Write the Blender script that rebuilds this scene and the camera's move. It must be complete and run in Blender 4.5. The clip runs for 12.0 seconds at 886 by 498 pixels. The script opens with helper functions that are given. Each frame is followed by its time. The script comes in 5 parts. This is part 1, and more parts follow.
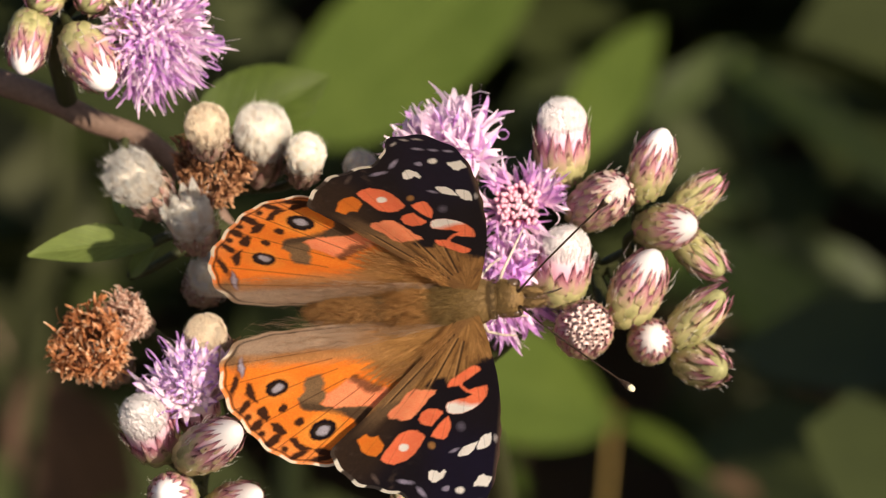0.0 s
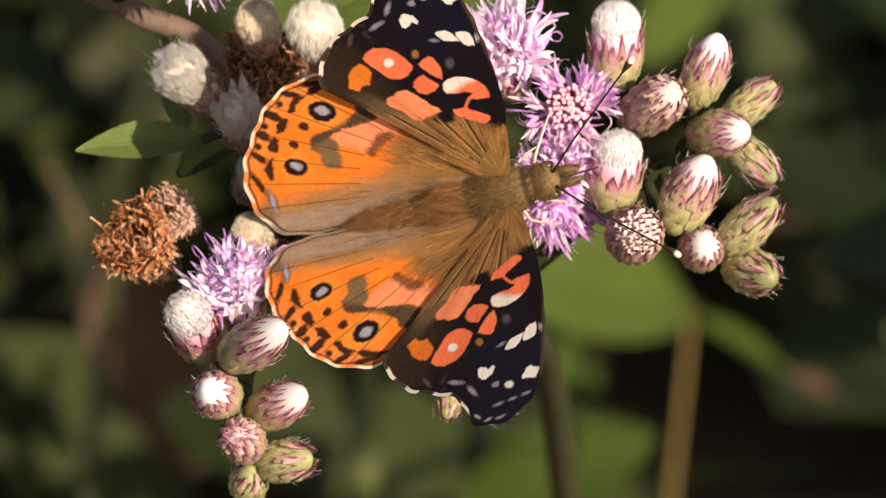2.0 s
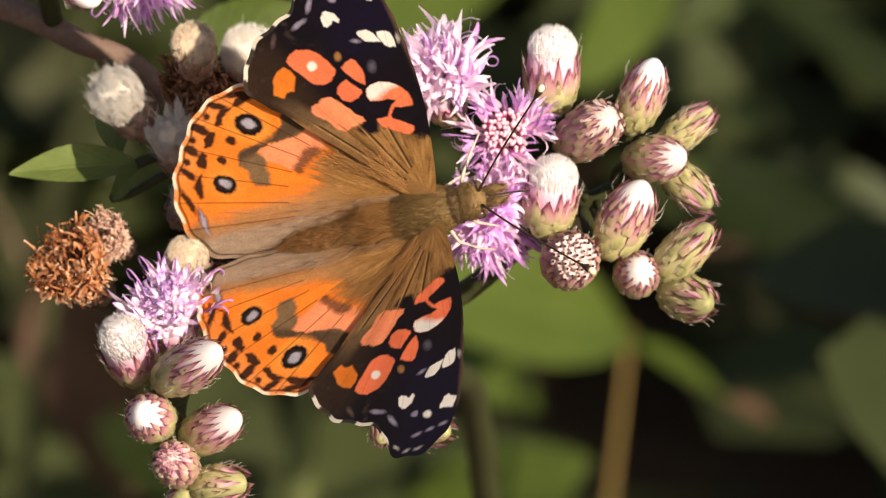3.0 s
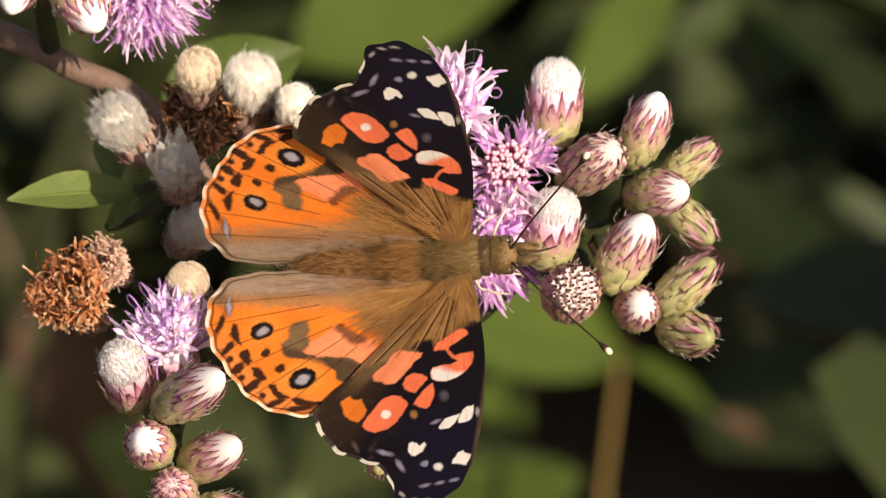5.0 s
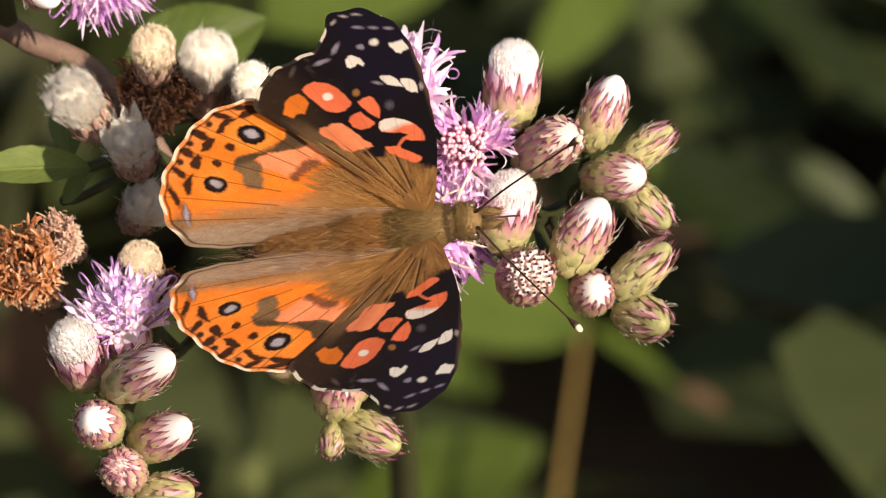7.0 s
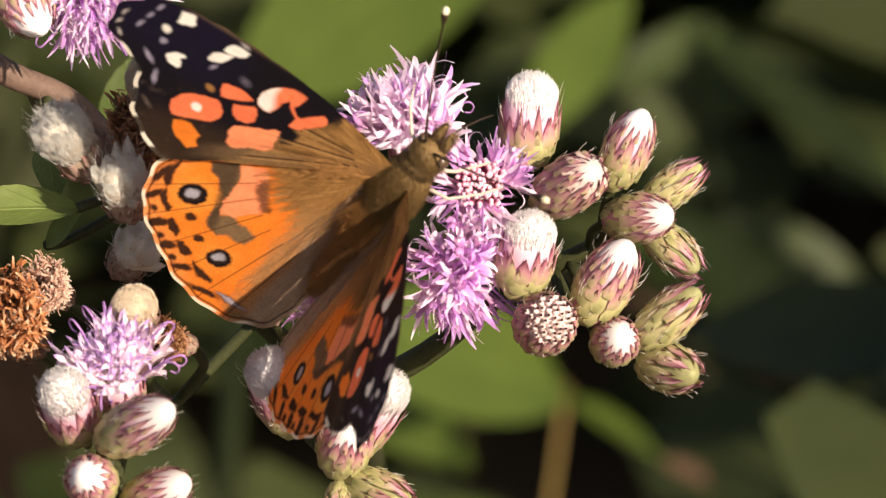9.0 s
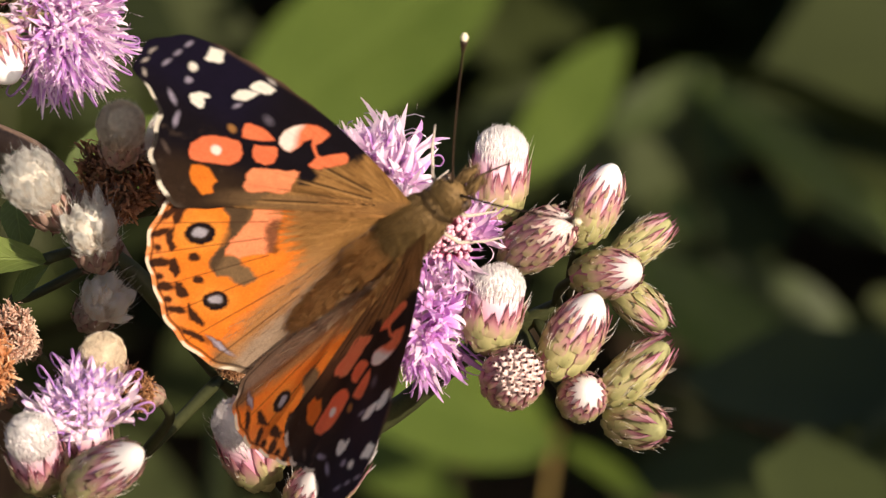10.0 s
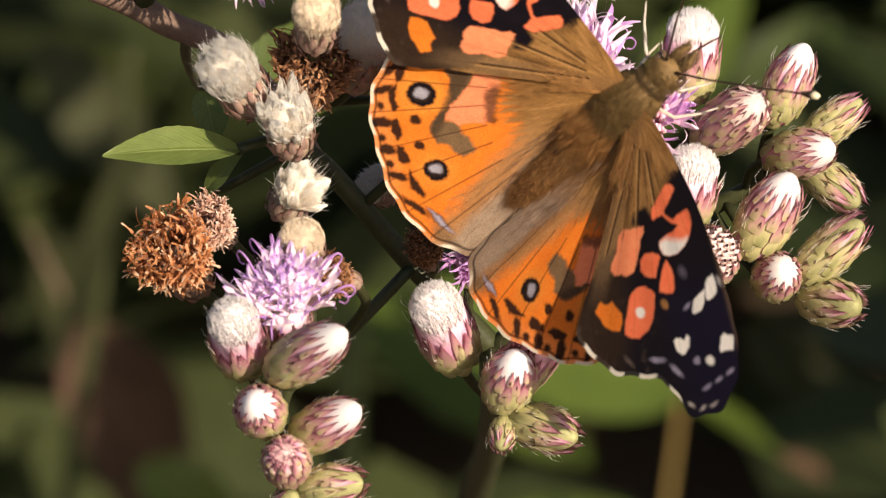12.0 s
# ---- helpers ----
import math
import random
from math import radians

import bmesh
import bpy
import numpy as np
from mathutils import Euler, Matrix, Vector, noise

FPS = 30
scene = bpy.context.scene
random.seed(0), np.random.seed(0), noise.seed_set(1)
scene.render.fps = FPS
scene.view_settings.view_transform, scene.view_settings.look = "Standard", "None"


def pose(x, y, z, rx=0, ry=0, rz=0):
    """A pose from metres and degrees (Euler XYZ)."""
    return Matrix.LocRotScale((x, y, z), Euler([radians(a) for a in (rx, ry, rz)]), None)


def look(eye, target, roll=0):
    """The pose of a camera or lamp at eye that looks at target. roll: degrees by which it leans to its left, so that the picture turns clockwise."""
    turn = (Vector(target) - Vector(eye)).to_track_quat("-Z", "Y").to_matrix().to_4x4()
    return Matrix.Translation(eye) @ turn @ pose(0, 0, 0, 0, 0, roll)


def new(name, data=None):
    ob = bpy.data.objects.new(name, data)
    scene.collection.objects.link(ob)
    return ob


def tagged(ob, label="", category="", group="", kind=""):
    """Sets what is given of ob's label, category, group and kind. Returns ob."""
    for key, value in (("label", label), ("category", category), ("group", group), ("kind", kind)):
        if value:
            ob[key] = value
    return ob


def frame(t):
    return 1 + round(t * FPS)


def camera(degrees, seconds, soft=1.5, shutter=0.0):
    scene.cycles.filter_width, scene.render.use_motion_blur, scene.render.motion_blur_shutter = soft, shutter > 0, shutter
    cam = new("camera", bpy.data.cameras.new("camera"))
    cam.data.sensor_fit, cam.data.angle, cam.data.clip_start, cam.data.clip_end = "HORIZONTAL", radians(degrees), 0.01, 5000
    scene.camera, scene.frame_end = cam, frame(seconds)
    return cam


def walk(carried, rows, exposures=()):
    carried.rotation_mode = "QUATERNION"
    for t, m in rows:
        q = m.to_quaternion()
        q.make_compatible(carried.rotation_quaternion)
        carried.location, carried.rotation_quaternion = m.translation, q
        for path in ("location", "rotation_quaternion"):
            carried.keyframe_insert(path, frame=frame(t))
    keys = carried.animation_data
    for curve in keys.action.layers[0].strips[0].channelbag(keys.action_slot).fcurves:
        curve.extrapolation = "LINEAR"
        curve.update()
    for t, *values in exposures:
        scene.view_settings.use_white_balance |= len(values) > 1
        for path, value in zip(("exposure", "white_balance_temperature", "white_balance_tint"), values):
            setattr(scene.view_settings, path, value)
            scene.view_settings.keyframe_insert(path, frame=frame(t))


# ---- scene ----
cam = camera(8, 12.0, soft=1.0)
# a long lens with a shallow field
cam.data.dof.use_dof = True
cam.data.dof.focus_distance = 0.572
cam.data.dof.aperture_fstop = 64.0
PATH = [
    (0.0, pose(0.0000, -0.4928, 1.2950, 55.54, 1.69, -1.17)),
    (0.5, pose(0.0000, -0.4914, 1.2941, 55.31, 1.62, -0.79)),
    (1.0, pose(0.0000, -0.4904, 1.2934, 55.16, 1.66, -0.34)),
    (1.5, pose(0.0000, -0.4897, 1.2929, 54.83, 1.23, -0.03)),
    (2.0, pose(0.0000, -0.4889, 1.2923, 54.58, 1.21, 0.05)),
    (2.5, pose(0.0000, -0.4881, 1.2918, 54.71, 0.69, -0.27)),
    (3.0, pose(0.0000, -0.4876, 1.2914, 54.79, 0.71, -0.29)),
    (3.2, pose(0.0000, -0.4884, 1.2920, 54.76, 0.31, 0.07)),
    (4.8, pose(0.0000, -0.4860, 1.2903, 54.81, 0.15, 0.18)),
    (5.0, pose(0.0000, -0.4862, 1.2904, 54.91, 0.08, 0.08)),
    (5.5, pose(0.0000, -0.4853, 1.2898, 54.75, -0.25, 0.09)),
    (6.0, pose(0.0000, -0.4857, 1.2901, 54.55, -0.43, 0.25)),
    (6.5, pose(0.0000, -0.4841, 1.2890, 54.55, -0.45, 0.23)),
    (7.0, pose(0.0000, -0.4835, 1.2885, 54.63, -0.75, 0.26)),
    (7.2, pose(0.0000, -0.4843, 1.2891, 54.69, -0.77, 0.23)),
    (8.8, pose(0.0000, -0.4531, 1.2672, 55.27, -0.49, 0.10)),
    (9.0, pose(0.0000, -0.4524, 1.2668, 55.25, -0.80, 0.05)),
    (9.5, pose(0.0000, -0.4528, 1.2670, 55.28, -0.94, 0.22)),
    (10.0, pose(0.0000, -0.4525, 1.2668, 55.65, -1.28, 0.29)),
    (10.5, pose(0.0000, -0.4516, 1.2662, 55.85, -1.19, 0.74)),
    (11.0, pose(0.0000, -0.4523, 1.2667, 55.57, -0.74, 0.70)),
    (11.5, pose(0.0000, -0.4544, 1.2682, 55.44, -0.25, 1.15)),
    (12.0, pose(0.0000, -0.4548, 1.2685, 55.22, 0.07, 0.73)),
]
walk(cam, PATH, exposures=[(0, 0.56), (0.5, 0.50), (1.5, 0.58), (2.5, 0.67), (3.2, 0.71), (5.5, 0.62), (7.0, 0.74), (8.8, 0.79), (9.5, 0.67), (10.5, 0.59), (12, 0.67)])

# ---- light ----
# the view slopes down by 35 degrees: VIEW carries right, up and towards the eye into the world
VIEW = pose(0, 0, 0.95, 55)
SUN_WAY = (VIEW.to_3x3() @ Vector((0.50, 0.08, 0.86))).normalized()
world = bpy.data.worlds.new("sky")
scene.world = world
world.use_nodes = True
sky = world.node_tree.nodes.new("ShaderNodeTexSky")
sky.sky_type, sky.sun_disc = "NISHITA", False
sky.dust_density, sky.ozone_density = 4.0, 0.4
sky.sun_elevation = math.asin(SUN_WAY.z)
sky.sun_rotation = math.atan2(SUN_WAY.x, SUN_WAY.y)
background = world.node_tree.nodes["Background"]
background.inputs["Strength"].default_value = 0.055
world.node_tree.links.new(sky.outputs[0], background.inputs["Color"])
sun_data = bpy.data.lights.new("sun", "SUN")
sun_data.energy, sun_data.angle, sun_data.color = 4.5, radians(0.5), (1.0, 0.830, 0.655)
sun = new("sun", sun_data)
sun.matrix_basis = look(SUN_WAY * 6, (0, 0, 0))

# ---- materials ----
MM = 0.001


def material(name, rough=0.6, spec=0.3):
    m = bpy.data.materials.new(name)
    m.use_nodes = True
    n = m.node_tree.nodes
    b = n["Principled BSDF"]
    b.inputs["Roughness"].default_value = rough
    b.inputs["Specular IOR Level"].default_value = spec
    return m, n, m.node_tree.links, b


def noise_node(n, l, scale, detail=4.0, rough=0.6, source=None):
    tex = n.new("ShaderNodeTexNoise")
    tex.inputs["Scale"].default_value, tex.inputs["Detail"].default_value = scale, detail
    tex.inputs["Roughness"].default_value = rough
    coord = n.new("ShaderNodeTexCoord")
    l.new(source or coord.outputs["Object"], tex.inputs["Vector"])
    return tex


def ramp_node(n, l, source, stops):
    r = n.new("ShaderNodeValToRGB")
    e = r.color_ramp.elements
    for i, (at, c) in enumerate(stops):
        s = e[i] if i < 2 else e.new(at)
        s.position, s.color = at, (*c, 1)
    l.new(source, r.inputs["Fac"])
    return r


def mix_node(n, l, kind, fac, a, b):
    m = n.new("ShaderNodeMix")
    m.data_type, m.blend_type = "RGBA", kind
    for socket, v in ((m.inputs[0], fac), (m.inputs[6], a), (m.inputs[7], b)):
        if isinstance(v, (int, float)):
            socket.default_value = v
        elif isinstance(v, tuple):
            socket.default_value = (*v, 1)
        else:
            l.new(v, socket)
    return m.outputs[2]


def bumped(n, l, b, source, strength, distance):
    u = n.new("ShaderNodeBump")
    u.inputs["Strength"].default_value, u.inputs["Distance"].default_value = strength, distance
    l.new(source, u.inputs["Height"])
    l.new(u.outputs[0], b.inputs["Normal"])


def thin(m, n, l, b, colour, share):
    """Lets part of the light through a blade."""
    t = n.new("ShaderNodeBsdfTranslucent")
    if isinstance(colour, tuple):
        t.inputs["Color"].default_value = (*colour, 1)
    else:
        l.new(colour, t.inputs["Color"])
    s = n.new("ShaderNodeMixShader")
    s.inputs[0].default_value = share
    l.new(b.outputs[0], s.inputs[1]), l.new(t.outputs[0], s.inputs[2])
    l.new(s.outputs[0], n["Material Output"].inputs["Surface"])


def plain(name, dark, light, scale=900.0, rough=0.6, share=0.0, spec=0.3, bump=0.3):
    """Mottled at two scales between two colours, with fine relief."""
    m, n, l, b = material(name, rough, spec)
    a = noise_node(n, l, scale)
    c = noise_node(n, l, scale * 7, 3)
    info = n.new("ShaderNodeObjectInfo")
    col = mix_node(n, l, "MIX", a.outputs["Fac"], dark, light)
    col = mix_node(n, l, "OVERLAY", 0.35, col, ramp_node(n, l, c.outputs["Fac"], [(0.3, (0.25,) * 3), (0.7, (0.75,) * 3)]).outputs[0])
    hue = n.new("ShaderNodeHueSaturation")
    val = n.new("ShaderNodeMapRange")
    val.inputs["To Min"].default_value, val.inputs["To Max"].default_value = 0.86, 1.14
    l.new(info.outputs["Random"], val.inputs["Value"]), l.new(val.outputs[0], hue.inputs["Value"])
    l.new(col, hue.inputs["Color"])
    l.new(hue.outputs[0], b.inputs["Base Color"])
    bumped(n, l, b, c.outputs["Fac"], bump, 0.00006)
    if share:
        thin(m, n, l, b, hue.outputs[0], share)
    return m


def blade(name, stops, rough=0.55, share=0.2, mottle=0.4):
    """Coloured from foot to tip by the blade's own length, with fibres and blotches."""
    m, n, l, b = material(name, rough, 0.35)
    at = n.new("ShaderNodeAttribute")
    at.attribute_name = "along"
    a = noise_node(n, l, 2600, 3)
    shift = n.new("ShaderNodeMath")
    shift.operation = "MULTIPLY_ADD"
    shift.inputs[1].default_value, shift.inputs[2].default_value = mottle, -mottle / 2
    l.new(a.outputs["Fac"], shift.inputs[0])
    add = n.new("ShaderNodeMath")
    add.operation = "ADD"
    l.new(at.outputs["Fac"], add.inputs[0]), l.new(shift.outputs[0], add.inputs[1])
    col = ramp_node(n, l, add.outputs[0], stops).outputs[0]
    info = n.new("ShaderNodeObjectInfo")
    val = n.new("ShaderNodeMapRange")
    val.inputs["To Min"].default_value, val.inputs["To Max"].default_value = 0.85, 1.15
    hue = n.new("ShaderNodeHueSaturation")
    l.new(info.outputs["Random"], val.inputs["Value"]), l.new(val.outputs[0], hue.inputs["Value"]), l.new(col, hue.inputs["Color"])
    l.new(hue.outputs[0], b.inputs["Base Color"])
    bumped(n, l, b, a.outputs["Fac"], 0.25, 0.00005)
    thin(m, n, l, b, hue.outputs[0], share)
    return m


def leaf_material(name, dark, light, share=0.3, rough=0.42):
    m, n, l, b = material(name, rough, 0.32)
    uv = n.new("ShaderNodeUVMap")
    a = noise_node(n, l, 60, 4)
    c = noise_node(n, l, 700, 4)
    col = mix_node(n, l, "MIX", a.outputs["Fac"], dark, light)
    col = mix_node(n, l, "OVERLAY", 0.3, col, ramp_node(n, l, c.outputs["Fac"], [(0.3, (0.3,) * 3), (0.7, (0.7,) * 3)]).outputs[0])
    sep = n.new("ShaderNodeSeparateXYZ")
    l.new(uv.outputs[0], sep.inputs[0])
    # side veins run forward from the midrib
    side = n.new("ShaderNodeMath")
    side.operation = "ABSOLUTE"
    l.new(sep.outputs["Y"], side.inputs[0])
    slant = n.new("ShaderNodeMath")
    slant.operation = "MULTIPLY_ADD"
    slant.inputs[1].default_value = -0.35
    l.new(side.outputs[0], slant.inputs[0]), l.new(sep.outputs["X"], slant.inputs[2])
    wave = n.new("ShaderNodeMath")
    wave.operation = "PINGPONG"
    wave.inputs[1].default_value = 0.06
    l.new(slant.outputs[0], wave.inputs[0])
    vein = ramp_node(n, l, wave.outputs[0], [(0.0, (1, 1, 1)), (0.008, (0, 0, 0))])
    rib = ramp_node(n, l, side.outputs[0], [(0.02, (1, 1, 1)), (0.06, (0, 0, 0))])
    lines = mix_node(n, l, "LIGHTEN", 1.0, vein.outputs[0], rib.outputs[0])
    pale = tuple(min(1, v * 1.7 + 0.02) for v in light)
    f = n.new("ShaderNodeMath")
    f.operation = "MULTIPLY"
    f.inputs[1].default_value = 0.26
    l.new(lines, f.inputs[0])
    col = mix_node(n, l, "MIX", f.outputs[0], col, pale)
    l.new(col, b.inputs["Base Color"])
    bumped(n, l, b, lines, 0.4, -0.0003)
    thin(m, n, l, b, col, share)
    return m


def painted(name, rough, share, fine):
    """A wing: its scales' colours lie in the mesh, with dust-fine scale rows over them."""
    m, n, l, b = material(name, rough, 0.06)
    at = n.new("ShaderNodeAttribute")
    at.attribute_name = "scales"
    a = noise_node(n, l, fine, 2, 0.7)
    c = noise_node(n, l, fine / 8, 4, 0.6)
    col = mix_node(n, l, "OVERLAY", 0.5, at.outputs["Color"], ramp_node(n, l, a.outputs["Fac"], [(0.3, (0.25,) * 3), (0.7, (0.75,) * 3)]).outputs[0])
    col = mix_node(n, l, "OVERLAY", 0.25, col, ramp_node(n, l, c.outputs["Fac"], [(0.3, (0.3,) * 3), (0.7, (0.7,) * 3)]).outputs[0])
    l.new(col, b.inputs["Base Color"])
    b.inputs["Sheen Weight"].default_value = 0.02
    b.inputs["Sheen Roughness"].default_value = 0.5
    bumped(n, l, b, a.outputs["Fac"], 0.35, 0.00004)
    thin(m, n, l, b, col, share)
    return m


WING = painted("wing_scales", 0.6, 0.22, 9000)
FUR = blade("fur", [(0.0, (0.14, 0.085, 0.027)), (0.55, (0.28, 0.178, 0.060)), (1.0, (0.42, 0.27, 0.10))], 0.6, 0.15, 0.5)
FUR_GOLD = blade("golden_hair", [(0.0, (0.34, 0.16, 0.045)), (0.5, (0.46, 0.23, 0.070)), (1.0, (0.56, 0.32, 0.13))], 0.55, 0.2, 0.5)
FUR_BROWN = blade("brown_fur", [(0.0, (0.21, 0.100, 0.032)), (0.5, (0.38, 0.195, 0.066)), (1.0, (0.52, 0.30, 0.12))], 0.6, 0.2, 0.6)
FUR_DARK = blade("dark_fur", [(0.0, (0.06, 0.04, 0.018)), (0.5, (0.15, 0.095, 0.040)), (1.0, (0.26, 0.17, 0.08))], 0.6, 0.15, 0.5)
FUR_PALE = blade("pale_hair", [(0.0, (0.30, 0.17, 0.09)), (0.5, (0.46, 0.31, 0.20)), (1.0, (0.60, 0.46, 0.34))], 0.55, 0.2, 0.5)
BODY = plain("body_scales", (0.10, 0.06, 0.022), (0.24, 0.15, 0.058), 1500, 0.7)
EYE = plain("eye", (0.05, 0.03, 0.02), (0.12, 0.075, 0.045), 3000, 0.25, spec=0.5, bump=0.1)
ANTENNA = plain("antenna_shaft", (0.012, 0.008, 0.006), (0.05, 0.03, 0.018), 3000, 0.45)
ANTENNA_TIP = plain("antenna_tip", (0.75, 0.66, 0.42), (0.85, 0.80, 0.6), 3000, 0.5)
LEG = plain("leg", (0.42, 0.33, 0.26), (0.78, 0.70, 0.62), 3000, 0.5, 0.1)
# the green scale's dark foot paints in the shadow between overlapping scales
BRACT_GREEN = blade("bract_green", [(0.0, (0.22, 0.22, 0.085)), (0.40, (0.52, 0.49, 0.23)), (0.74, (0.60, 0.52, 0.30)), (0.88, (0.29, 0.16, 0.11)), (1.0, (0.06, 0.02, 0.022))], 0.5, 0.2, 0.5)
BRACT_PINK = blade("bract_pink", [(0.0, (0.48, 0.44, 0.26)), (0.25, (0.72, 0.52, 0.46)), (0.55, (0.80, 0.46, 0.56)), (0.86, (0.60, 0.26, 0.38)), (1.0, (0.20, 0.06, 0.09))], 0.5, 0.25)
BRACT_MAUVE = blade("bract_mauve", [(0.0, (0.34, 0.30, 0.14)), (0.28, (0.50, 0.36, 0.25)), (0.58, (0.50, 0.25, 0.28)), (0.84, (0.31, 0.11, 0.15)), (1.0, (0.08, 0.022, 0.035))], 0.5, 0.2, 0.5)
BRACT_PALE = blade("bract_pale", [(0.0, (0.60, 0.45, 0.38)), (0.5, (0.80, 0.66, 0.60)), (0.70, (0.74, 0.50, 0.48)), (0.80, (0.10, 0.03, 0.045)), (1.0, (0.06, 0.02, 0.03))], 0.5, 0.25)
SPECK = plain("dark_speck", (0.03, 0.012, 0.012), (0.10, 0.04, 0.04), 3000, 0.5)
BRACT_DRY = blade("bract_dry", [(0.0, (0.20, 0.13, 0.10)), (0.5, (0.40, 0.27, 0.22)), (0.8, (0.36, 0.19, 0.17)), (1.0, (0.12, 0.05, 0.04))], 0.6, 0.2)
CORE = plain("bud_core", (0.26, 0.27, 0.11), (0.46, 0.44, 0.22), 1400, 0.6, 0.1)
CORE_WHITE = blade("bud_core_white", [(0.0, (0.60, 0.24, 0.34)), (0.50, (0.80, 0.38, 0.55)), (0.66, (0.87, 0.56, 0.69)), (0.80, (0.93, 0.86, 0.88)), (1.0, (0.94, 0.92, 0.91))], 0.6, 0.15, 0.12)
TUFT = blade("tuft", [(0.0, (0.86, 0.60, 0.71)), (0.40, (0.93, 0.86, 0.88)), (1.0, (0.96, 0.95, 0.94))], 0.6, 0.45, 0.2)
TUFT_RED = blade("tuft_red", [(0.0, (0.36, 0.10, 0.14)), (0.5, (0.58, 0.19, 0.27)), (1.0, (0.76, 0.46, 0.52))], 0.6, 0.25)
PAPPUS = blade("pappus", [(0.0, (0.80, 0.71, 0.60)), (0.4, (0.92, 0.89, 0.83)), (1.0, (0.97, 0.96, 0.93))], 0.6, 0.5, 0.2)
CORE_DOT = plain("closed_florets", (0.64, 0.47, 0.45), (0.84, 0.72, 0.69), 1600, 0.6, 0.1)
CORE_DRY = plain("dry_core", (0.26, 0.19, 0.13), (0.48, 0.38, 0.29), 1200, 0.7, 0.1)
DOWN_DULL = blade("dull_down", [(0.0, (0.54, 0.42, 0.30)), (0.5, (0.72, 0.60, 0.46)), (1.0, (0.84, 0.76, 0.62))], 0.6, 0.25)
BRUSH_DULL = plain("dull_brush", (0.58, 0.46, 0.33), (0.80, 0.69, 0.54), 1200, 0.7, 0.2)
PAPPUS_CORE = plain("pappus_core", (0.74, 0.65, 0.52), (0.90, 0.85, 0.76), 1200, 0.7, 0.2)
# dark floret feet paint in the shaded gaps deep in the tangle
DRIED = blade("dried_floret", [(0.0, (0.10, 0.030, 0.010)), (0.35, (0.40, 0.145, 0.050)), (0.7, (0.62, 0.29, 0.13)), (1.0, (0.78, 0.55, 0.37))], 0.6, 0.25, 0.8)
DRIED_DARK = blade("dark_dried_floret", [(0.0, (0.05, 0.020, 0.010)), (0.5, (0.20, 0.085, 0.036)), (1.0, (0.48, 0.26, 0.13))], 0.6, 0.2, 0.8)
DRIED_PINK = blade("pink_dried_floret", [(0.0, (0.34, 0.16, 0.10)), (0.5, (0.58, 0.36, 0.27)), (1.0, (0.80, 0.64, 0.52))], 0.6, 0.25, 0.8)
PETAL = blade("petal", [(0.0, (0.90, 0.60, 0.76)), (0.45, (0.82, 0.47, 0.80)), (0.8, (0.68, 0.36, 0.80)), (1.0, (0.82, 0.62, 0.90))], 0.5, 0.35)
PETAL_PALE = blade("petal_pale", [(0.0, (0.86, 0.56, 0.68)), (0.5, (0.88, 0.66, 0.84)), (1.0, (0.92, 0.80, 0.92))], 0.5, 0.35)
PETAL_FADED = blade("petal_faded", [(0.0, (0.88, 0.66, 0.68)), (0.35, (0.94, 0.84, 0.88)), (0.78, (0.90, 0.74, 0.89)), (0.92, (0.60, 0.36, 0.79)), (1.0, (0.50, 0.27, 0.74))], 0.5, 0.35)
FLORET_BUD = blade("floret_bud", [(0.0, (0.42, 0.10, 0.20)), (0.84, (0.50, 0.10, 0.21)), (0.93, (0.86, 0.46, 0.60)), (1.0, (0.92, 0.62, 0.73))], 0.45, 0.15, 0.30)
STYLE = plain("style", (0.30, 0.12, 0.42), (0.55, 0.32, 0.66), 2500, 0.45, 0.15)
STEM = plain("stem_green", (0.022, 0.027, 0.009), (0.055, 0.060, 0.023), 350, 0.55)
BARK = plain("woody_stem", (0.12, 0.075, 0.055), (0.28, 0.185, 0.14), 260, 0.7, bump=0.6)
BG_STEM = plain("pale_stem", (0.15, 0.098, 0.022), (0.26, 0.178, 0.046), 120, 0.6)
SOFT_STEM = plain("soft_green_stem", (0.055, 0.070, 0.018), (0.11, 0.13, 0.038), 160, 0.6)
DIM_STEM = plain("dim_stem", (0.025, 0.032, 0.010), (0.06, 0.066, 0.022), 120, 0.7)
LEAF = leaf_material("leaf_green", (0.11, 0.16, 0.035), (0.21, 0.265, 0.072))
LEAF_BROAD = leaf_material("broad_leaf", (0.048, 0.078, 0.010), (0.088, 0.124, 0.021), 0.25)
LEAF_PALE = leaf_material("pale_leaf", (0.07, 0.11, 0.03), (0.13, 0.18, 0.06), 0.3)
# two darkened copies of the broad leaf green, with the shade put into the colour
LEAF_DEEP_SHADE = leaf_material("deep_shade_leaf", (0.018, 0.022, 0.005), (0.038, 0.042, 0.010), 0.15, 0.7)
LEAF_SHADED = leaf_material("shaded_leaf", (0.022, 0.036, 0.006), (0.044, 0.062, 0.012), 0.2, 0.55)
# undergrowth green lowered so that its colour carries the background's deep shade
LEAF_UNDER_SHADED = leaf_material("shaded_undergrowth_leaf", (0.024, 0.033, 0.008), (0.047, 0.060, 0.014), 0.15, 0.7)
LEAF_DEAD = leaf_material("dead_leaf", (0.046, 0.025, 0.014), (0.094, 0.053, 0.030), 0.12, 0.8)
SOIL = plain("soil", (0.03, 0.02, 0.012), (0.09, 0.062, 0.036), 14, 0.9, bump=1.0)


